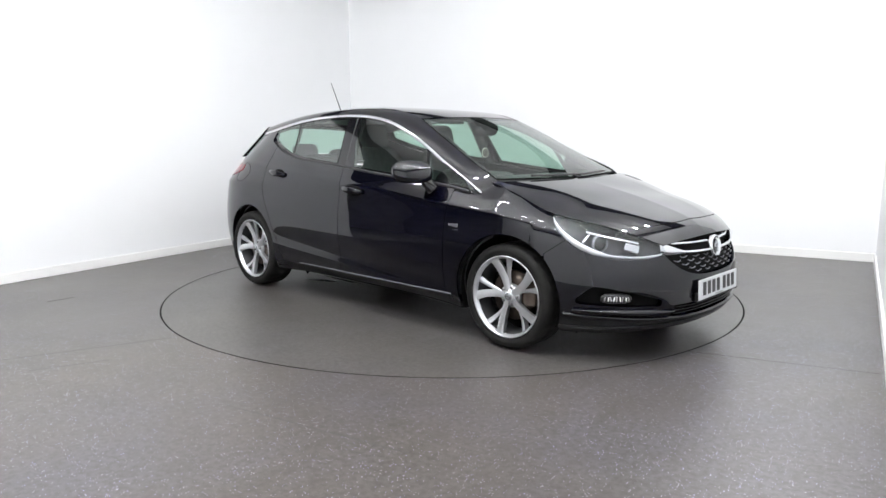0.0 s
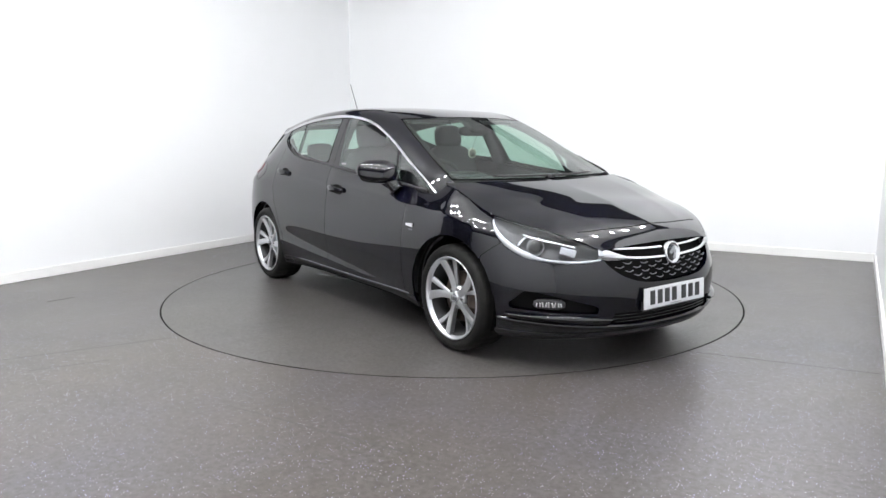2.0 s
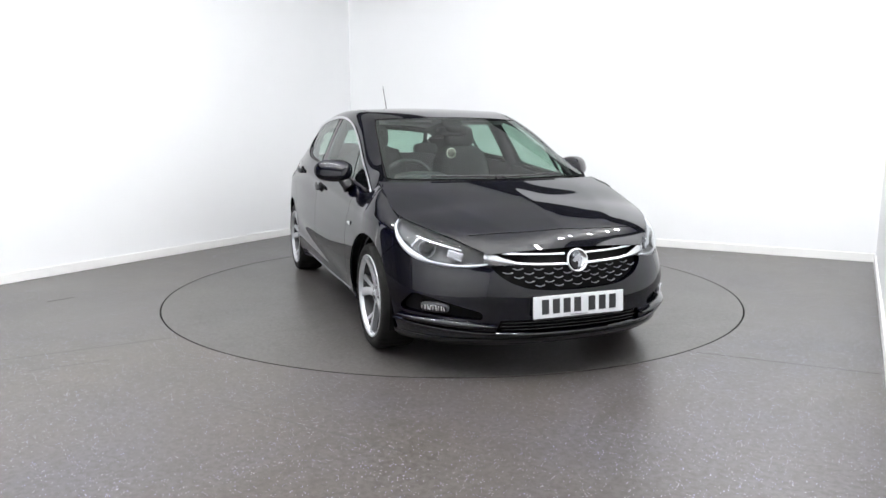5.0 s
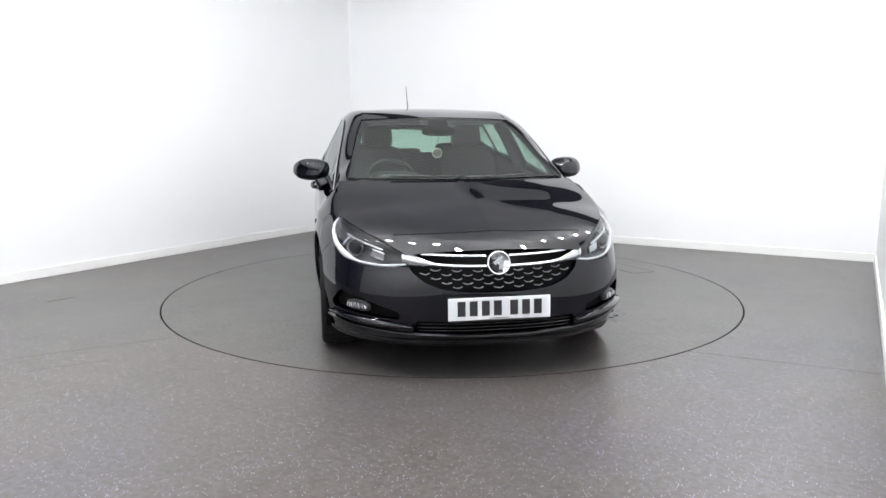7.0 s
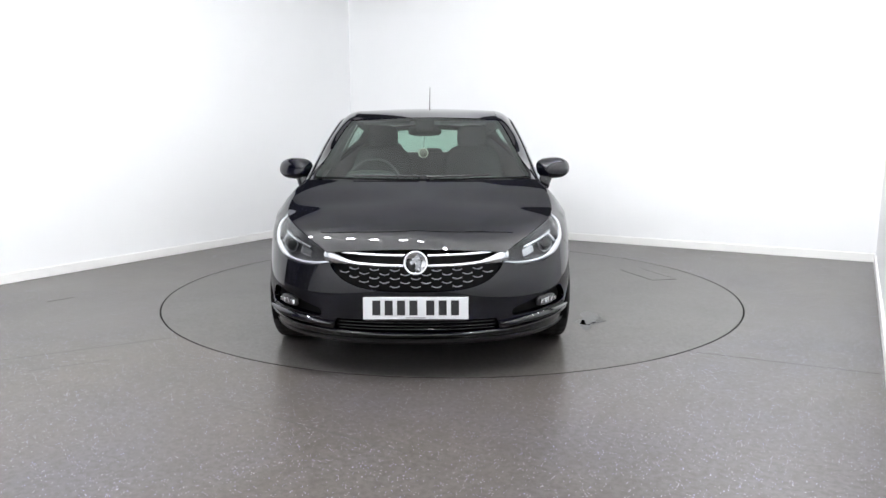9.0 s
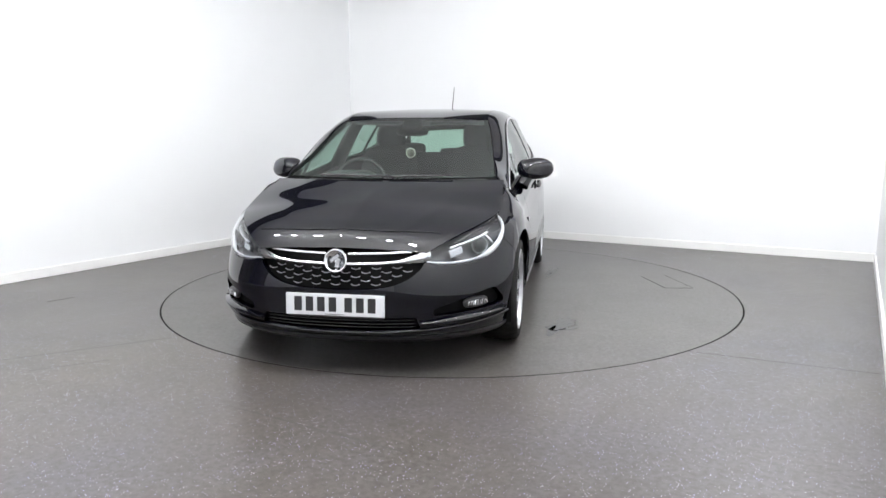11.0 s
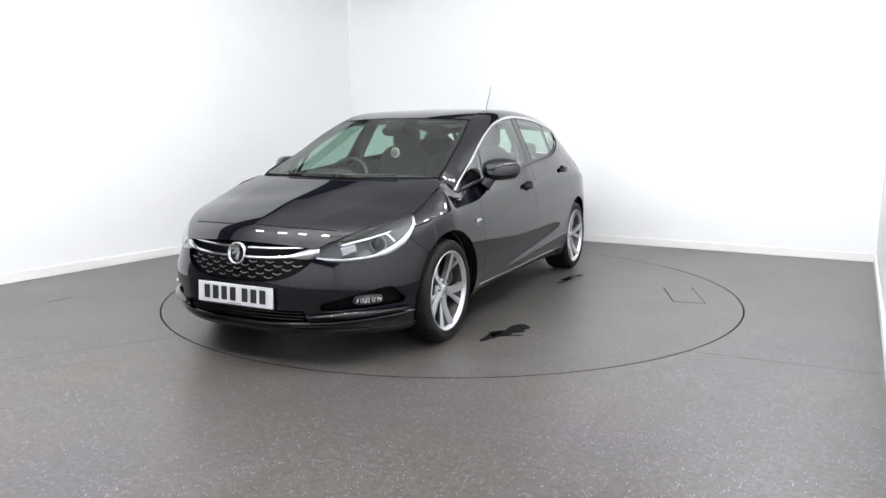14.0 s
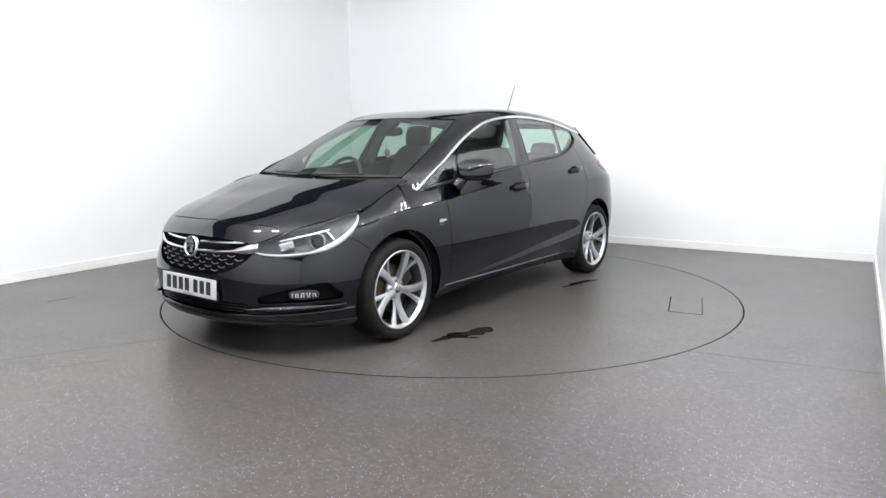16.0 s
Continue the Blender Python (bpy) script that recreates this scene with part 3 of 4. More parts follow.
def body_panels(car):
    for side in (-1, 1):
        part("front_fender", patch(shell, 0.5, 1.17, 0.2, 0.98, 74, 64, keep_fender, side=side), PAINT, car)
        d1 = part("front_door", patch(shell, 1.14, 1.56, 0.25, 1.06, 80, 60, keep_front_door, side=side), PAINT, car)
        d2 = part("rear_door", patch(shell, 1.54, 1.99, 0.25, 1.25, 80, 70, keep_rear_door, side=side), PAINT, car)
        part("quarter_panel", patch(shell, 1.80, 3.0, 0.19, 1.32, 110, 80, keep_quarter, side=side), PAINT, car)
        part("sill", patch(shell, 1.1, 1.92, 0.18, 0.26, 60, 8, keep_sill, side=side), BLACK, car)
        # thin pale strip added to draw the glint on the painted sill edge
        part("sill_glint", ribbon(lambda r: Vector(shell(1.13 + 0.62 * r, 0.268)) + Vector((0, 0.002, 0)), lambda r: 0.003, 0.004, 40, 0.01, side), FIN, car)
        rail = lambda q, r: ARC_LONG(r).lerp(RIM_LONG(r), q) + Vector((0, 0.5, 0.85)).normalized() * 0.016 * math.sin(math.pi * q) * min(1, max(0, r - 0.04) * 4)
        part("roof_rail", patch(rail, 0, 1, 0, 1, 10, 90, lambda p: 0.868 + (p.x - 1.075) * 1.30 - p.z if p.x > 1.04 else -1.0, side=side), PAINT, car)
        for nm, g, own, x0, x1 in (("quarter_light", pane0, d1, 0.6, 1.1), ("window_glass", pane1, d1, -0.2, 0.64), ("window_glass", pane2, d2, -1.0, -0.15), ("quarter_light", pane3, d2, -1.25, -0.8)):
            ob = part(nm, patch(flank, x0, x1, 0.88, 1.38, 44, 36, g, depth=0.003, side=side), GLASS, own, "green-tinted window glass")
            ob.visible_shadow = False
        part("window_frame", patch(lambda x, z: (x, flank_y(x, z) - 0.004, z), -1.26, 1.14, 0.86, 1.38, 190, 48, keep_frame, side=side), GLOSS, car)
        part("belt_seal", ribbon(lambda r: Vector((0.98 - 2.0 * r, flank_y(0.98 - 2.0 * r, BELT(0.98 - 2.0 * r)) + 0.001, BELT(0.98 - 2.0 * r) + 0.006)), lambda r: 0.010, 0.005, 50, 0.01, side), BLACK, car)
        part("window_trim", tube(lambda r: mirrored(ARC(r) + Vector((0, 0.004, 0)), side), 0.0115, 70, 8, 0.6), CHROME, car, "bright chrome window trim")
        # door handles
        for own, x, z in ((d1, -0.007, 0.854), (d2, -0.938, 0.938)):
            y = shell(1 + (X0F - x) / (X0F - X0R), z)[1]
            cup = blob((0.078, 0.010, 0.036), pose(x + 0.02, side * (y - 0.002), z - 0.004, 0, 4), 2.2)
            part("door_handle", tube(lambda r: Vector((x - 0.105 + 0.21 * r, side * (y + 0.010 + 0.026 * math.sin(math.pi * r) ** 0.6), z + 0.012 - 0.02 * r)), 0.024, 16, 10, 0.5, taper=lambda r: 0.55 + 0.45 * math.sin(math.pi * r)), PAINT, own)
            part("handle_cup", cup, DARK, own)
        # side badge
        y = shell(1 + (X0F - 0.956) / (X0F - X0R), 0.69)[1]
        bm = box(bmesh.new(), (0.075, 0.006, 0.026), pose(0.952, side * (y + 0.003), 0.694, 0, 3 ), 0.003)
        for v in bm.verts:
            if v.co.x < 0.93:
                v.co.z = 0.694 + (v.co.z - 0.694) * 0.55
        part("side_badge", bm, CHROME, car, "small chrome wing badge with plain bars")
        part("side_badge_bar", box(bmesh.new(), (0.048, 0.004, 0.011), pose(0.965, side * (y + 0.002), 0.664), 0.001), SILVER, car)
        mirror(car, side)
        if side < 0:
            for k in range(3):
                part("window_sticker", patch(lambda x, z: (x, flank_y(x, z) + 0.0015, z), 0.02 - 0.02 * k, 0.034 - 0.02 * k, 1.024, 1.034, 2, 1, None, 0.0005, side), LIT, d1)
        # tail lamp
        tl = lambda p: max(p.x + 1.56, abs(p.z - 0.955 - (p.x + 1.7) * 0.10) - 0.052 + 0.035 * max(0, (p.x + 1.75) / 0.2), -2.06 - p.x)
        part("tail_lamp", patch(lambda a, z: Vector(shell(a, z)) * 1.0 + Vector((-0.003, 0.004, 0)), 2.0, 2.85, 0.8, 1.05, 60, 22, tl, side=side), RED, car, "red tail lamp lens")
        # fuel flap line on the right flank
        if side < 0:
            part("fuel_flap", tube(lambda r: Vector(shell(2.12 + 0.075 * math.cos(6.2832 * r) * 1.0, 0.93 + 0.075 * math.sin(6.2832 * r))) * 1.0 - Vector((0, 2 * shell(2.12 + 0.075 * math.cos(6.2832 * r), 0.93 + 0.075 * math.sin(6.2832 * r))[1], 0)), 0.0022, 40, 5, close=True), DARK, car)
        # arch liner
        for x in (AX, -AX):
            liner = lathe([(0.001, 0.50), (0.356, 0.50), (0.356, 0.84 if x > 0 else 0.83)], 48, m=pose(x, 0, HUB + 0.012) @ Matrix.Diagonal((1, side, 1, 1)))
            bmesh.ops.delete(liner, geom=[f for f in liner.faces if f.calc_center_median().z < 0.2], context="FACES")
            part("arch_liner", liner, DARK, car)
        part("door_card", patch(lambda a, z: Vector(shell(a, z)) - Vector((0, 0.075, 0)), 1.02, 2.2, 0.25, 1.2, 40, 20, lambda p: max(p.z - BELT(p.x) + 0.01, 0.352 - math.hypot(p.x - AX, p.z - HUB), 0.352 - math.hypot(p.x + AX, p.z - HUB)), 0.004, side), FABRIC, car)

    def fullnose(a, z):
        p = shell(abs(a), z)
        return Vector((p[0], math.copysign(p[1], a), z))
    part("bumper", patch(fullnose, -0.9, 0.9, 0.165, 0.80, 210, 66, lambda p: keep_bumper(Vector((p.x, abs(p.y), p.z))), 0.034), PAINT, car)
    part("splitter", patch(lambda a, z: fullnose(a, z) + Vector((0.012 - 0.05 * max(0, 0.185 - z) / 0.03, 0, 0)), -0.84, 0.84, 0.155, 0.20, 100, 6, lambda p: max(1.66 - p.x, arch(p, AX))), BLACK, car, "black lower bumper lip")
    part("bonnet", patch(both(bonnet_surface()), -1, 1, 0, 1, 70, 60), PAINT, car)
    # bonnet shut line above the grille
    bs = both(bonnet_surface())
    part("bonnet_seam", tube(lambda r: bs(-0.86 + 1.72 * r, 0.135 + 0.05 * abs(1 - 2 * r) ** 2) + Vector((0, 0, 0.0002)), 0.0022, 50, 5), DARK, car)
    w = part("windscreen", patch(both(WS), -0.985, 0.985, 0.02, 0.98, 40, 24, depth=0.004), GLASS, car, "green-tinted windscreen glass")
    w.visible_shadow = False
    band = patch(both(WS), -0.99, 0.99, 0.01, 0.985, 80, 40, BAND, 0.002)
    for v in band.verts:
        v.co -= Vector((0.5, 0, 0.85)) * 0.006
    part("windscreen_border", band, DARK, w, "black printed border of the windscreen")
    part("roof", patch(both(roof_surface), -1, 1, 0, 1, 40, 64), PAINT, car)
    rear = coons(lambda s: Vector((-1.63 + 0.07 * s * s, 0.53 * s, 1.335 - 0.045 * s * s)), lambda s: Vector((-1.98 + 0.12 * s * s, 0.60 * s, 1.05)),
                 lambda t: Vector((-1.63 - 0.35 * t, 0, 1.335 - 0.285 * t)), lambda t: Vector((-1.56 - 0.30 * t, 0.53 + 0.07 * t, 1.29 - 0.24 * t)))
    g = part("rear_window", patch(both(rear), -0.93, 0.93, 0.10, 0.95, 24, 12, depth=0.003), GLASS, car, "green-tinted rear window glass")
    g.visible_shadow = False
    for s0, s1 in ((-1, -0.93), (0.93, 1)):
        part("rear_pillar", patch(both(rear), s0, s1, 0, 1, 4, 12, depth=0.004), PAINT, car)
    part("tail_spoiler", patch(both(rear), -1, 1, -0.04, 0.10, 24, 4, depth=0.02), PAINT, car)


def BAND(p):
    """Keeps a narrow border of the windscreen, wider round the mirror and at the foot."""
    edge = min(abs(p.y) / (0.54 + (1.338 - p.z) * 0.40), 1)
    t = (p.z - 0.945) / 0.41
    return -max(edge - 0.95, t - 0.955, 0.06 - t)


def mirror(car, side):
    """A door mirror: painted cap, dark glass towards the rear, arm down to the door."""
    m = Matrix.Diagonal((1, side, 1, 1)) @ pose(0.622, 0.905, 1.0, 0, 0, 124)
    bm = blob((0.130, 0.074, 0.072), Matrix(), 2.7, 32, 18)
    for v in bm.verts:
        u = v.co.x / 0.130
        v.co.z *= 1.0 - 0.22 * max(0, u) ** 2
        v.co.z += 0.006 * u
        v.co.y *= 1 - 0.15 * u
        v.co.y += 0.25 * v.co.z
        v.co = m @ v.co
    bmesh.ops.recalc_face_normals(bm, faces=bm.faces)
    house = part("door_mirror", bm, PAINT, car)
    low = blob((0.112, 0.060, 0.036), m @ pose(0, 0, -0.036), 2.3, 24, 10)
    bmesh.ops.recalc_face_normals(low, faces=low.faces)
    part("mirror_base", low, GLOSS, house)
    part("mirror_arm", tube(lambda r: mirrored(Vector((0.665 + 0.06 * r, 0.87 - 0.055 * r, 0.955 - 0.07 * r ** 1.5)), side), 0.042, 10, 12, 0.8, up=(0, 1, 0), taper=lambda r: 0.8 + 0.35 * r), GLOSS, house)
    part("sail_panel", patch(flank, 0.70, 1.0, 0.88, 1.05, 16, 12, lambda p: max(p.z - 1.01 + 0.8 * max(0, abs(p.x - 0.80) - 0.05), BELT(p.x) + 0.02 - p.z), 0.006, side), GLOSS, car)


def bumper_parts(car):
    # grille: recessed dark backing, chrome bars, fins, round badge
    def back(y, z):
        p = nose(abs(y), z, -0.045)
        return Vector((p.x, y, z))
    part("grille_backing", patch(back, -0.47, 0.47, 0.44, 0.69, 40, 12, depth=0.002), DARK, car)
    grille = new("grille")
    grille.parent = car
    for row, z in enumerate((0.563, 0.543, 0.523, 0.503, 0.483)):
        half = kink((0.46, 0.14), (0.475, 0.27), (0.51, 0.36), (0.57, 0.415), (0.60, 0.43))(z)
        k = int(half / 0.052)
        for i in range(-k, k + 1):
            if (i + row) % 2:
                continue
            y = i * 0.052
            if math.hypot(y, z - 0.598) < 0.068:
                continue
            c = lambda r, y=y, z=z: nose(abs(y - 0.024 + 0.048 * r), z - 0.007 * math.sin(math.pi * r) + 0.05 * y * y, -0.012, 1 if (y - 0.024 + 0.048 * r) >= 0 else -1)
            part("grille_fin", tube(c, 0.0023, 6, 6, 1.6), FIN, grille)
    for side in (-1, 1):
        top = path3(nose(0.06, 0.630, 0.0), nose(0.2, 0.632, 0.0), nose(0.34, 0.636, 0.0), nose(0.455, 0.641, 0.004))
        low = path3(nose(0.06, 0.583, 0.0), nose(0.2, 0.586, 0.002), nose(0.33, 0.595, 0.004), nose(0.46, 0.617, 0.008))
        part("grille_bar", ribbon(top, lambda r: 0.0065 + 0.001 * r, 0.006, 24, 0.015, side), CHROME, grille, "chrome grille bar")
        part("grille_wing", ribbon(low, lambda r: 0.0075 + 0.020 * max(0, min(1, (r - 0.62) / 0.25)), 0.009, 30, 0.015, side), CHROME, grille, "chrome grille wing")
    m = pose(nose(0.0, 0.598).x + 0.004, 0, 0.598, 0, -9) @ pose(0, 0, 0, 0, 0, -90)
    badge = part("badge", lathe([(0.0601, -0.012), (0.061, 0.006), (0.057, 0.012), (0.051, 0.010), (0.049, 0.004), (0.0001, 0.006)], 40, m=m @ pose(0, 0, 0, 0, 0, 0)), CHROME, grille, "round chrome nose badge")
    # plain raised shapes in the badge
    bm = box(bmesh.new(), (0.055, 0.006, 0.020), m @ pose(0.004, 0.008, 0.012, 0, 38), 0.003)
    box(bm, (0.022, 0.006, 0.05), m @ pose(-0.012, 0.008, -0.010, 0, -12), 0.003)
    part("badge_relief", bm, SILVER, badge)
    bm = blob((0.020, 0.003, 0.034), m @ pose(0.020, 0.0065, -0.012, 0, 20), 2)
    bmesh.ops.recalc_face_normals(bm, faces=bm.faces)
    part("badge_field", bm, GLOSS, badge)
    # lower intake
    def back2(y, z):
        p = nose(abs(y), z, -0.05)
        return Vector((p.x, y, z))
    air = part("lower_intake", patch(back2, -0.46, 0.46, 0.23, 0.33, 30, 6, depth=0.002), DARK, car)
    for z, w in ((0.262, 0.40), (0.279, 0.405), (0.297, 0.40)):
        part("intake_slat", tube(lambda r, z=z, w=w: nose(abs(-w + 2 * w * r), z, -0.014, 1 if r >= 0.5 else -1), 0.0048, 40, 6, 2.0), GLOSS, air)
    for side in (-1, 1):
        # fog lamp in its pocket
        def pk(y, z):
            return nose(y, z, -0.035)
        pocket_ = part("fog_pocket", patch(pk, 0.45, 0.835, 0.295, 0.45, 34, 16, None, 0.002, side), DARK, car)
        c = nose(0.690, 0.362, -0.018, side)
        n = (nose(0.690, 0.362, 0.01, side) - c).normalized()
        ang = math.degrees(math.atan2(n.y, n.x))
        lm = Matrix.Translation(c) @ pose(0, 0, 0, 0, 0, ang)
        fog = part("fog_lamp", blob((0.014, 0.082, 0.027), lm, 3.0), LAMPBOX, pocket_, "clear fog lamp with a faceted reflector")
        bm = bmesh.new()
        for k in range(9):
            box(bm, (0.012, 0.009, 0.03 - 0.002 * abs(k - 4)), lm @ pose(0.017, -0.062 + 0.0155 * k, 0, 12 * (k % 3 - 1), 0, 35 * (k % 2) - 17), 0.002)
        part("fog_reflector", bm, CHROME, fog)
        # blades under and over the pocket
        part("bumper_blade", ribbon(lambda r: nose(0.001 + 0.818 * r, 0.232 + 0.036 * r ** 2, -0.002), lambda r: 0.013, 0.016, 50, 0.015, side), PAINT, car)
        part("pocket_blade", ribbon(lambda r: nose(0.42 + 0.385 * r, 0.284 + 0.016 * r ** 2, -0.004), lambda r: 0.026 * math.sin(math.pi * (0.10 + 0.8 * r)), 0.030, 30, 0.015, side, m=10), PAINT, car)
    # number plate: its characters as plain bars
    pm = pose(2.203, 0, 0.378, 0, -3)
    plate = part("number_plate", box(bmesh.new(), (0.008, 0.52, 0.111), pm, 0.003), WHITE, car, "white front number plate with dark bars")
    y = 0.219
    for k in range(7):
        part("plate_bar", box(bmesh.new(), (0.003, 0.040, 0.074), pm @ pose(0.0045, -(y - 0.025) * 1, 0.002), 0.001), INK, plate)
        y -= 0.061 if k != 3 else 0.083
    part("plate_holder", box(bmesh.new(), (0.02, 0.50, 0.05), pose(2.186, 0, 0.335), 0.004), BLACK, car)
    part("plate_maker_bar", box(bmesh.new(), (0.003, 0.10, 0.004), pm @ pose(0.0045, 0.0, -0.0475), 0.0005), GREYP, plate)


def headlamps(car):
    for side in (-1, 1):
        def surf(r, t, off=0.0):
            p = HL_LOW(r).lerp(HL_TOP(r), t)
            if p.x < 2.02:
                p.y += max(0.0, on_x(p.x, p.z).y + 0.002 - p.y) * min(1.0, 6 * t * (1 - t))
            o = Vector((0.75, 0.6, 0.25)).normalized()
            return p + o * (0.016 * math.sin(math.pi * t) * math.sin(math.pi * min(1, r * 0.9 + 0.08)) + off)
        lamp = new("headlamp")
        lamp.parent = car
        tagged(lamp, label="clear headlamp with a bright light guide")
        lens = part("lens", patch(lambda r, t: surf(r, t), 0, 1, 0, 1, 40, 12, None, 0.006, side), CLEAR, lamp)
        lens.visible_shadow = False
        part("housing", patch(lambda r, t: surf(r, t, -0.012 - 0.06 * (math.sin(math.pi * t) * math.sin(math.pi * r)) ** 0.5), 0, 1, 0, 1, 40, 14, None, 0.002, side), LAMPBOX, lamp)
        part("light_guide", tube(lambda r: mirrored(surf(0.03 + 0.92 * r, 0.10 + 0.22 * max(0, r - 0.45), -0.010), side), 0.013, 60, 8, 0.8, taper=lambda r: 0.5 + 0.8 * max(0, min(1, (r - 0.42) / 0.12)) - 0.9 * max(0, (r - 0.72) / 0.28)), LIT, lamp, "white light guide along the lower edge")
        part("upper_strip", tube(lambda r: mirrored(surf(0.22 + 0.42 * r, 0.72 - 0.05 * r, -0.018), side), 0.008, 24, 6, 1.4), CHROME, lamp)
        part("side_strip", tube(lambda r: mirrored(surf(0.60 + 0.02 * r, 0.72 - 0.40 * r, -0.03), side), 0.009, 14, 6, 1.2), CHROME, lamp)
        c = surf(0.50, 0.46, -0.045)
        part("projector_ring", lathe([(0.045, -0.02), (0.047, 0.012), (0.041, 0.016), (0.036, 0.0)], 32, m=Matrix.Diagonal((1, side, 1, 1)) @ Matrix.Translation(c) @ pose(0, 0, 0, 0, 0, -62)), SILVER, lamp)
        part("projector", blob((0.036, 0.03, 0.036), Matrix.Diagonal((1, side, 1, 1)) @ Matrix.Translation(c) @ pose(0, 0, 0, 0, 0, -62), 2), GLOSS, lamp)
        c = surf(0.27, 0.50, -0.035)
        bm = bmesh.new()
        box(bm, (0.085, 0.02, 0.045), Matrix.Diagonal((1, side, 1, 1)) @ Matrix.Translation(c) @ pose(0, 0, 0, 0, 14, -50), 0.008)
        bmesh.ops.recalc_face_normals(bm, faces=bm.faces)
        part("reflector", bm, CHROME, lamp)


def wheels(car):
    first = None
    for x in (AX, -AX):
        for side in (-1, 1):
            m = pose(x, side * 0.752, HUB, 0, 20 * x * side, 0) if side > 0 else pose(x, side * 0.752, HUB) @ pose(0, 0, 0, 0, 0, 180)
            if first is not None:
                copy_thing(first, m).parent = car
                continue
            w = first = new("wheel")
            w.parent = car
            bm = bmesh.new()
            prof = [(0.226, -0.10, 0), (0.275, -0.112, 0), (0.296, -0.104, 0), (0.304, -0.09, 1), (WR, -0.06, 1), (WR - 0.004, -0.038, 0), (WR, -0.034, 1), (WR, 0.0, 1), (WR, 0.034, 1), (WR - 0.004, 0.038, 0), (WR, 0.06, 1),
                    (0.304, 0.09, 1), (0.296, 0.104, 0), (0.288, 0.109, 0), (0.284, 0.1125, 0), (0.262, 0.1145, 0), (0.258, 0.1125, 0), (0.2385, 0.107, 0)]
            n = 144
            rings = []
            for r, y, tread in prof:
                ring = []
                for i in range(n):
                    a = 2 * math.pi * i / n
                    q = r - (0.0045 if tread and i % 4 == 0 else 0)
                    ring.append(bm.verts.new((q * math.cos(a), y, q * math.sin(a))))
                rings.append(ring)
            for A, B in zip(rings, rings[1:]):
                for i in range(n):
                    bm.faces.new((A[i], A[(i + 1) % n], B[(i + 1) % n], B[i])).smooth = True
            part("tyre", bm, RUBBER, w, "black tyre with a worn tread")
            rim = part("rim", lathe([(0.2385, 0.104), (0.239, 0.111), (0.234, 0.113), (0.229, 0.108), (0.222, 0.095), (0.219, 0.088)], 72), ALLOY, w, "bright alloy wheel rim")
            part("barrel", lathe([(0.219, 0.088), (0.212, 0.06), (0.205, 0.0), (0.205, -0.09)], 72), BARREL, rim, "dark inner barrel")
            def blade(r0, r1, w0, w1, a0, a1, y0, y1, yb=0.010):
                def f(s, q):
                    r = r0 + (r1 - r0) * s
                    a = radians(a0 + (a1 - a0) * s ** 1.3)
                    wd = (w0 + (w1 - w0) * s ** 1.4) * q
                    c, sn = math.cos(a), math.sin(a)
                    return Vector((r * c - wd * sn, y0 + (y1 - y0) * s ** 2 + yb * (1 - abs(q) ** 1.5) - 0.004 * q, r * sn + wd * c))
                return patch(f, 0, 1, -1, 1, 12, 6, None, 0.032, 1, (0, -5, 0))
            for k in range(5):
                part("spoke", blade(0.030, 0.226, 0.019, 0.027, 72 * k + 5, 72 * k - 7, 0.070, 0.096, 0.004), ALLOY, rim)
                part("spoke", blade(0.066, 0.226, 0.008, 0.018, 72 * k + 13, 72 * k + 21, 0.058, 0.088, 0.003), ALLOY, rim)
            part("hub", lathe([(0.0001, 0.079), (0.026, 0.079), (0.030, 0.076), (0.034, 0.070), (0.066, 0.064), (0.071, 0.04)], 40), ALLOY, rim)
            part("hub_cap", lathe([(0.0001, 0.085), (0.022, 0.084), (0.0255, 0.079)], 24), SILVER, rim)
            for k in range(5):
                a = radians(72 * k + 36)
                part("wheel_bolt", lathe([(0.0001, 0.074), (0.009, 0.074), (0.010, 0.062)], 6, m=pose(0.052 * math.cos(a), 0, 0.052 * math.sin(a))), GREYP, rim)
            part("brake_disc", lathe([(0.05, 0.03), (0.145, 0.03), (0.145, 0.0), (0.05, 0.0)], 48), BRAKE, w)
            part("brake_caliper", box(bmesh.new(), (0.09, 0.07, 0.15), pose(-0.13, 0.02, 0.03), 0.015), BRAKE, w)
            # black disc added across the barrel, standing in for shade behind the spokes
            part("wheel_shade_disc", lathe([(0.0001, -0.03), (0.205, -0.03)], 40), DARK, w)
            w.matrix_basis = m


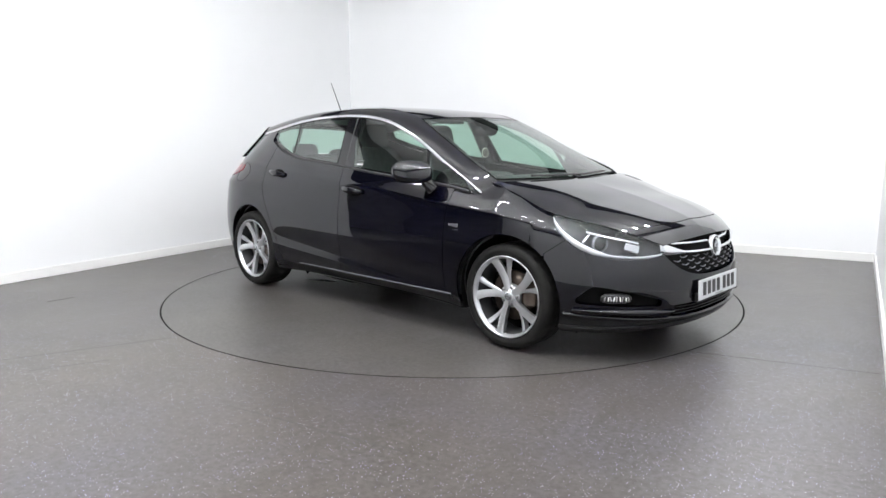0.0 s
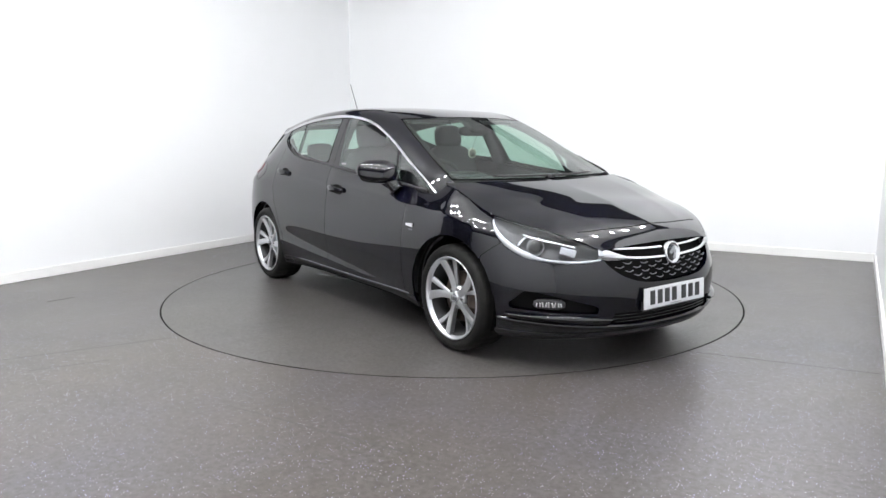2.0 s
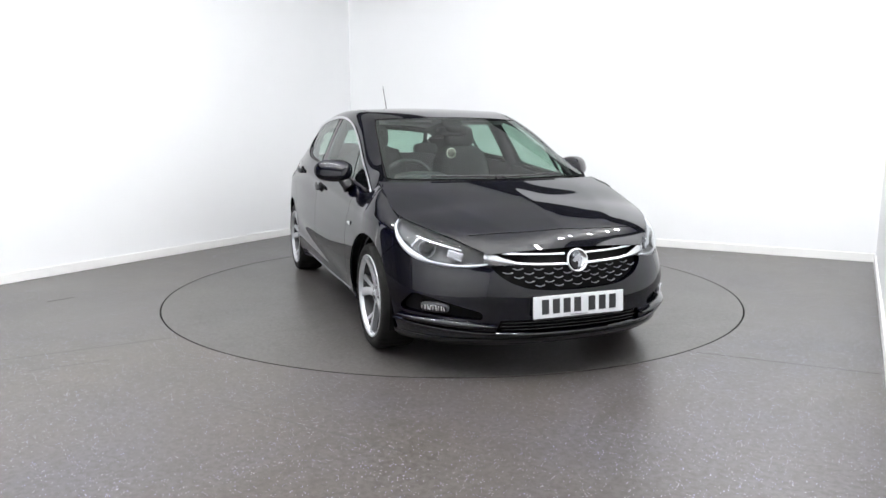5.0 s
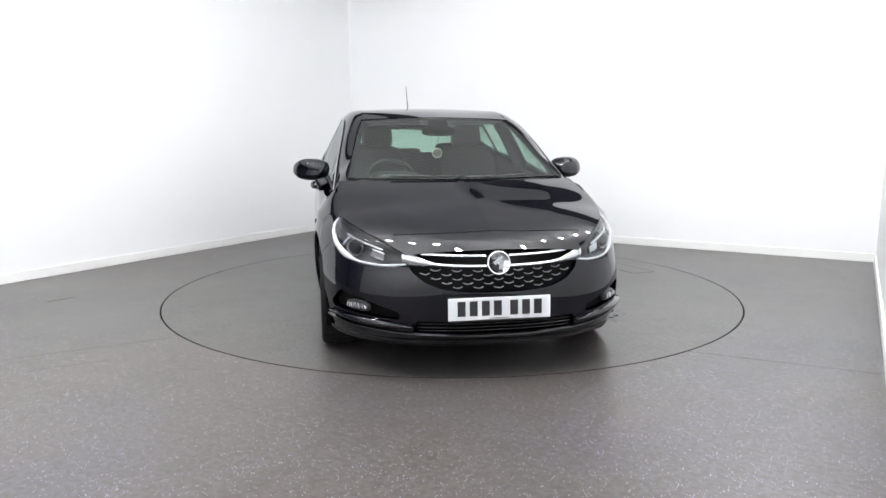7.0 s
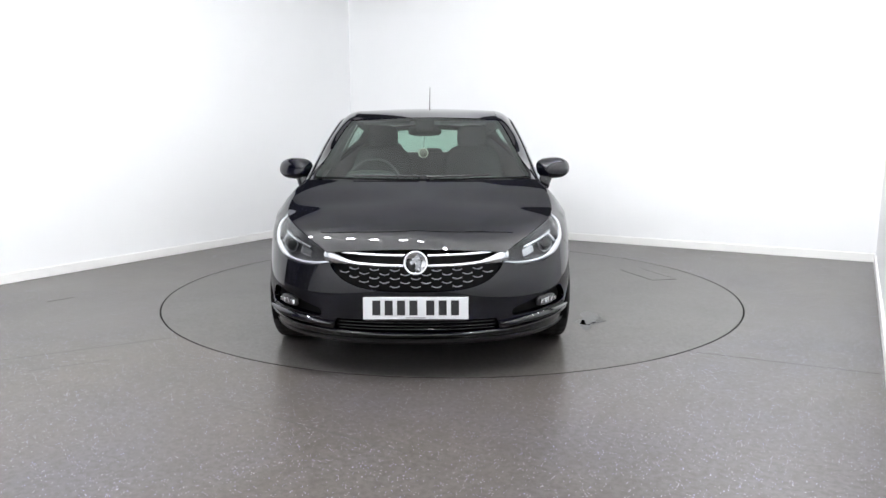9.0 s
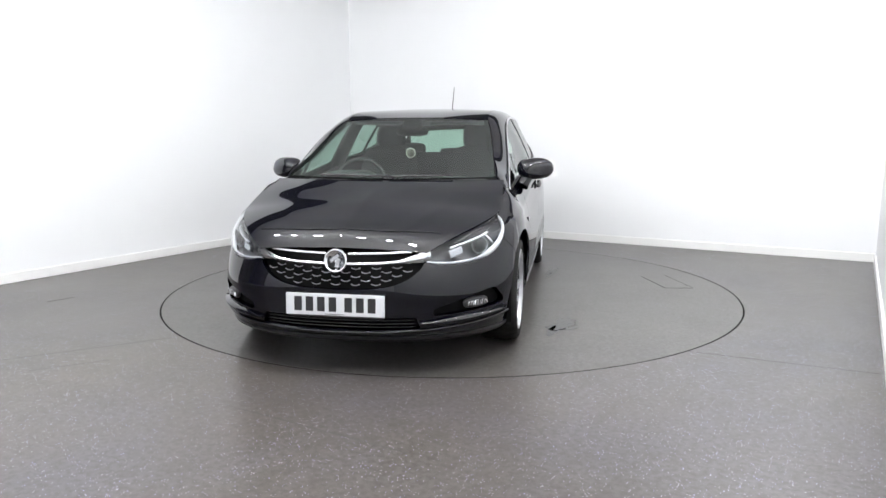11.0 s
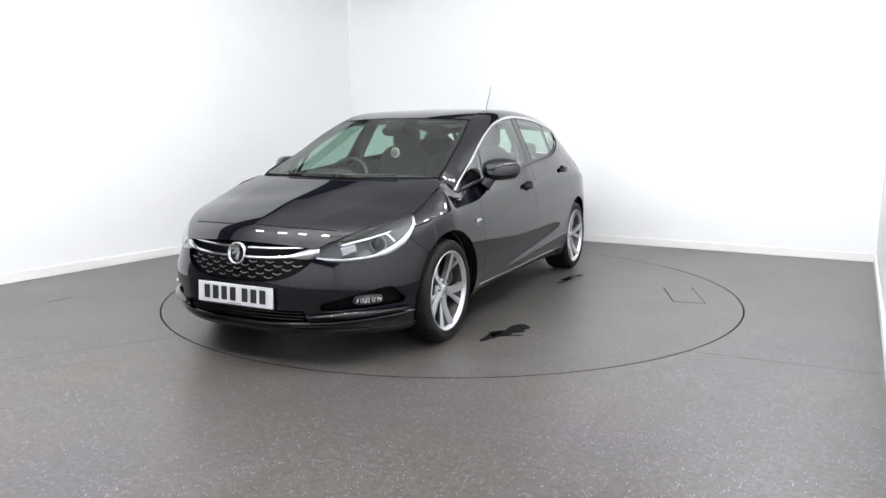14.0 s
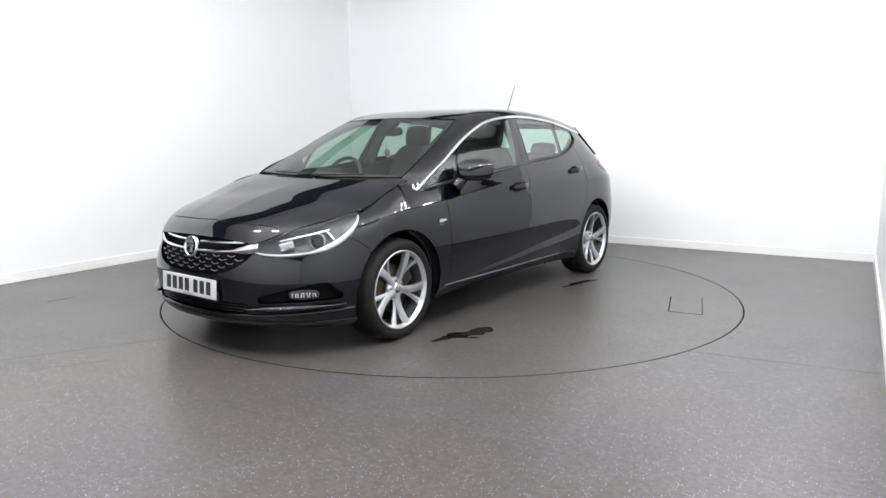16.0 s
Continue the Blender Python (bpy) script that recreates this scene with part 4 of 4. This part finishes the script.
def cabin(car):
    part("dashboard", blob((0.30, 0.70, 0.16), pose(1.0, 0, 0.80), 4.5), BLACK, car)
    part("instrument_hood", blob((0.12, 0.17, 0.045), pose(0.80, -0.36, 0.945), 3), BLACK, car)
    w = part("steering_wheel", tube(lambda r: pose(0.60, -0.36, 0.885, 0, -24) @ Vector((0, 0.185 * math.cos(6.2832 * r), 0.185 * math.sin(6.2832 * r))), 0.015, 40, 8, close=True), BLACK, car)
    part("wheel_boss", blob((0.03, 0.07, 0.06), pose(0.61, -0.36, 0.885, 0, -24), 3), BLACK, w)
    part("wheel_spoke", box(bmesh.new(), (0.015, 0.36, 0.03), pose(0.605, -0.36, 0.885, 0, -24), 0.005), SILVER, w)
    for y in (-0.37, 0.37):
        s = new("front_seat")
        s.parent = car
        part("cushion", blob((0.27, 0.26, 0.09), pose(0.12, y, 0.50), 4), FABRIC, s)
        part("backrest", blob((0.075, 0.25, 0.34), pose(-0.25, y, 0.82, 0, -16), 3.4), FABRIC, s)
        part("headrest", blob((0.05, 0.125, 0.095), pose(-0.345, y, 1.215, 0, -10), 3.4), FABRIC, s)
        part("headrest_post", tube(lambda r: Vector((-0.33, y - 0.05, 1.08 + 0.1 * r)), 0.006, 3, 6), SILVER, s)
        part("headrest_post", tube(lambda r: Vector((-0.33, y + 0.05, 1.08 + 0.1 * r)), 0.006, 3, 6), SILVER, s)
    b = new("rear_bench")
    b.parent = car
    part("cushion", blob((0.26, 0.60, 0.10), pose(-0.75, 0, 0.48), 5), FABRIC, b)
    part("backrest", blob((0.07, 0.60, 0.30), pose(-1.12, 0, 0.78, 0, -18), 5), FABRIC, b)
    for y in (-0.38, 0.0, 0.38):
        part("headrest", blob((0.04, 0.12, 0.06 if y else 0.04), pose(-1.22, y, 1.10 if y else 1.07, 0, -12), 3.4), FABRIC, b)
    part("parcel_shelf", box(bmesh.new(), (0.5, 1.1, 0.02), pose(-1.5, 0, 0.99), 0.005), FABRIC, car)
    lining = patch(both(roof_surface), -0.96, 0.96, 0.03, 0.93, 20, 30, None, 0.0)
    for v in lining.verts:
        v.co.z -= 0.035
    part("headlining", lining, GREYP, car)
    for side in (-1, 1):
        part("pillar_trim", patch(lambda q, r: ARC(r).lerp(RIM(r), q) - Vector((0, 0.03, 0.02)), 0, 1, 0.05, 1, 4, 50, None, 0.004, side), FABRIC, car)
        part("centre_pillar", tube(lambda r: mirrored(Vector((-0.15 - 0.05 * r, flank_y(-0.2, 0.95 + 0.4 * r) - 0.05, 0.95 + 0.4 * r)), side), 0.045, 6, 8, 0.5), FABRIC, car)
        part("sun_visor", box(bmesh.new(), (0.16, 0.34, 0.02), pose(0.27, side * 0.28, 1.335, 0, 18), 0.008), GREYP, car)
    part("rear_view_mirror", blob((0.035, 0.12, 0.035), pose(0.45, 0, 1.255), 3.2), DARK, car)
    part("sensor_box", blob((0.09, 0.07, 0.028), pose(0.46, 0, 1.298, 0, 28), 3.2), DARK, car)
    part("floor_pan", box(bmesh.new(), (3.2, 1.5, 0.06), pose(-0.2, 0, 0.24), 0.01), DARK, car)
    part("undertray", patch(both(lambda q, a: Vector((shell(a, 0.19)[0], shell(a, 0.19)[1] * q * 0.985, 0.178))), -1, 1, 0.02, 2.6, 12, 60, lambda p: max(0.36 - math.hypot(p.x - AX, 0.3 * max(0, 0.62 - abs(p.y))), 0.36 - math.hypot(p.x + AX, 0.3 * max(0, 0.62 - abs(p.y)))) if abs(p.y) > 0.6 else -1, 0.004), DARK, car)
    part("engine_block", box(bmesh.new(), (0.7, 1.0, 0.36), pose(1.62, 0, 0.44), 0.02), DARK, car)
    part("bulkhead", box(bmesh.new(), (0.04, 1.35, 0.62), pose(1.22, 0, 0.58), 0.01), DARK, car)


def fittings(car):
    # wipers
    f = both(WS)
    off = Vector((0.5, 0, 0.85)).normalized()
    for s0, s1, t0, t1 in ((0.04, 0.62, 0.022, 0.03), (-0.62, -0.02, 0.026, 0.03)):
        part("wiper_blade", tube(lambda r: f(s0 + (s1 - s0) * r, t0 + (t1 - t0) * r) + off * 0.014, 0.007, 16, 6, 1.3), BLACK, car)
    part("wiper_pivot", blob((0.022, 0.035, 0.011), pose(1.225, 0.02, 0.962, 0, 30), 3), GLOSS, car)
    # aerial
    part("aerial", tube(lambda r: Vector((-1.19 - 0.145 * r, 0, 1.415 + 0.275 * r)), 0.005, 12, 6, taper=lambda r: 1 - 0.5 * r), BLACK, car, "thin raked roof aerial")
    part("aerial_foot", blob((0.045, 0.022, 0.018), pose(-1.17, 0, 1.420, 0, -4), 2.4), GLOSS, car)


def make_car():
    car = new("car")
    body_panels(car)
    bumper_parts(car)
    headlamps(car)
    wheels(car)
    cabin(car)
    fittings(car)
    return tagged(car, "glossy black metallic five-door hatchback on alloy wheels", "car")


def make_freshener():
    """A round card that hangs from the cabin mirror."""
    ob = new("air_freshener")
    part("card", lathe([(0.0001, 0.003), (0.030, 0.003), (0.036, 0.002), (0.037, 0.0), (0.036, -0.002), (0.0001, -0.003)], 32, m=pose(0.461, -0.011, 1.10, 0, 0, -90)), CREAM, ob)
    part("print", lathe([(0.0001, 0.0042), (0.029, 0.0042), (0.029, 0.0026)], 24, m=pose(0.461, -0.011, 1.10, 0, 0, -90)), GREEN, ob, "muted brown round print")
    part("cord", tube(lambda r: Vector((0.461 + 0.05 * r, -0.011 + 0.011 * r, 1.135 + 0.10 * r)), 0.002, 4, 5), BLACK, ob)
    return tagged(ob, "round pale card hanging from the cabin mirror", "air freshener")


def theta(t):
    u = (t - 8) / 8
    return -84.3375 - 41.869 * u - 0.39975 * u * u


def motions():
    rows, deck = [], []
    for i in range(33):
        t = i * 0.5
        a = radians(theta(t))
        x, y = 0.066 * math.cos(a) + 0.190 * math.sin(a), 0.066 * math.sin(a) - 0.190 * math.cos(a)
        rows.append((t, pose(x, y, 0, 0, 0, theta(t))))
        deck.append((t, pose(0, 0, 0, 0, 0, theta(t))))
    walk(CAR, rows)
    walk(CARD, rows)
    walk(TABLE, deck)


room()
ring_floor()
floor_marks()
lamps()
TABLE = turntable()
CAR = make_car()
CARD = make_freshener()
motions()
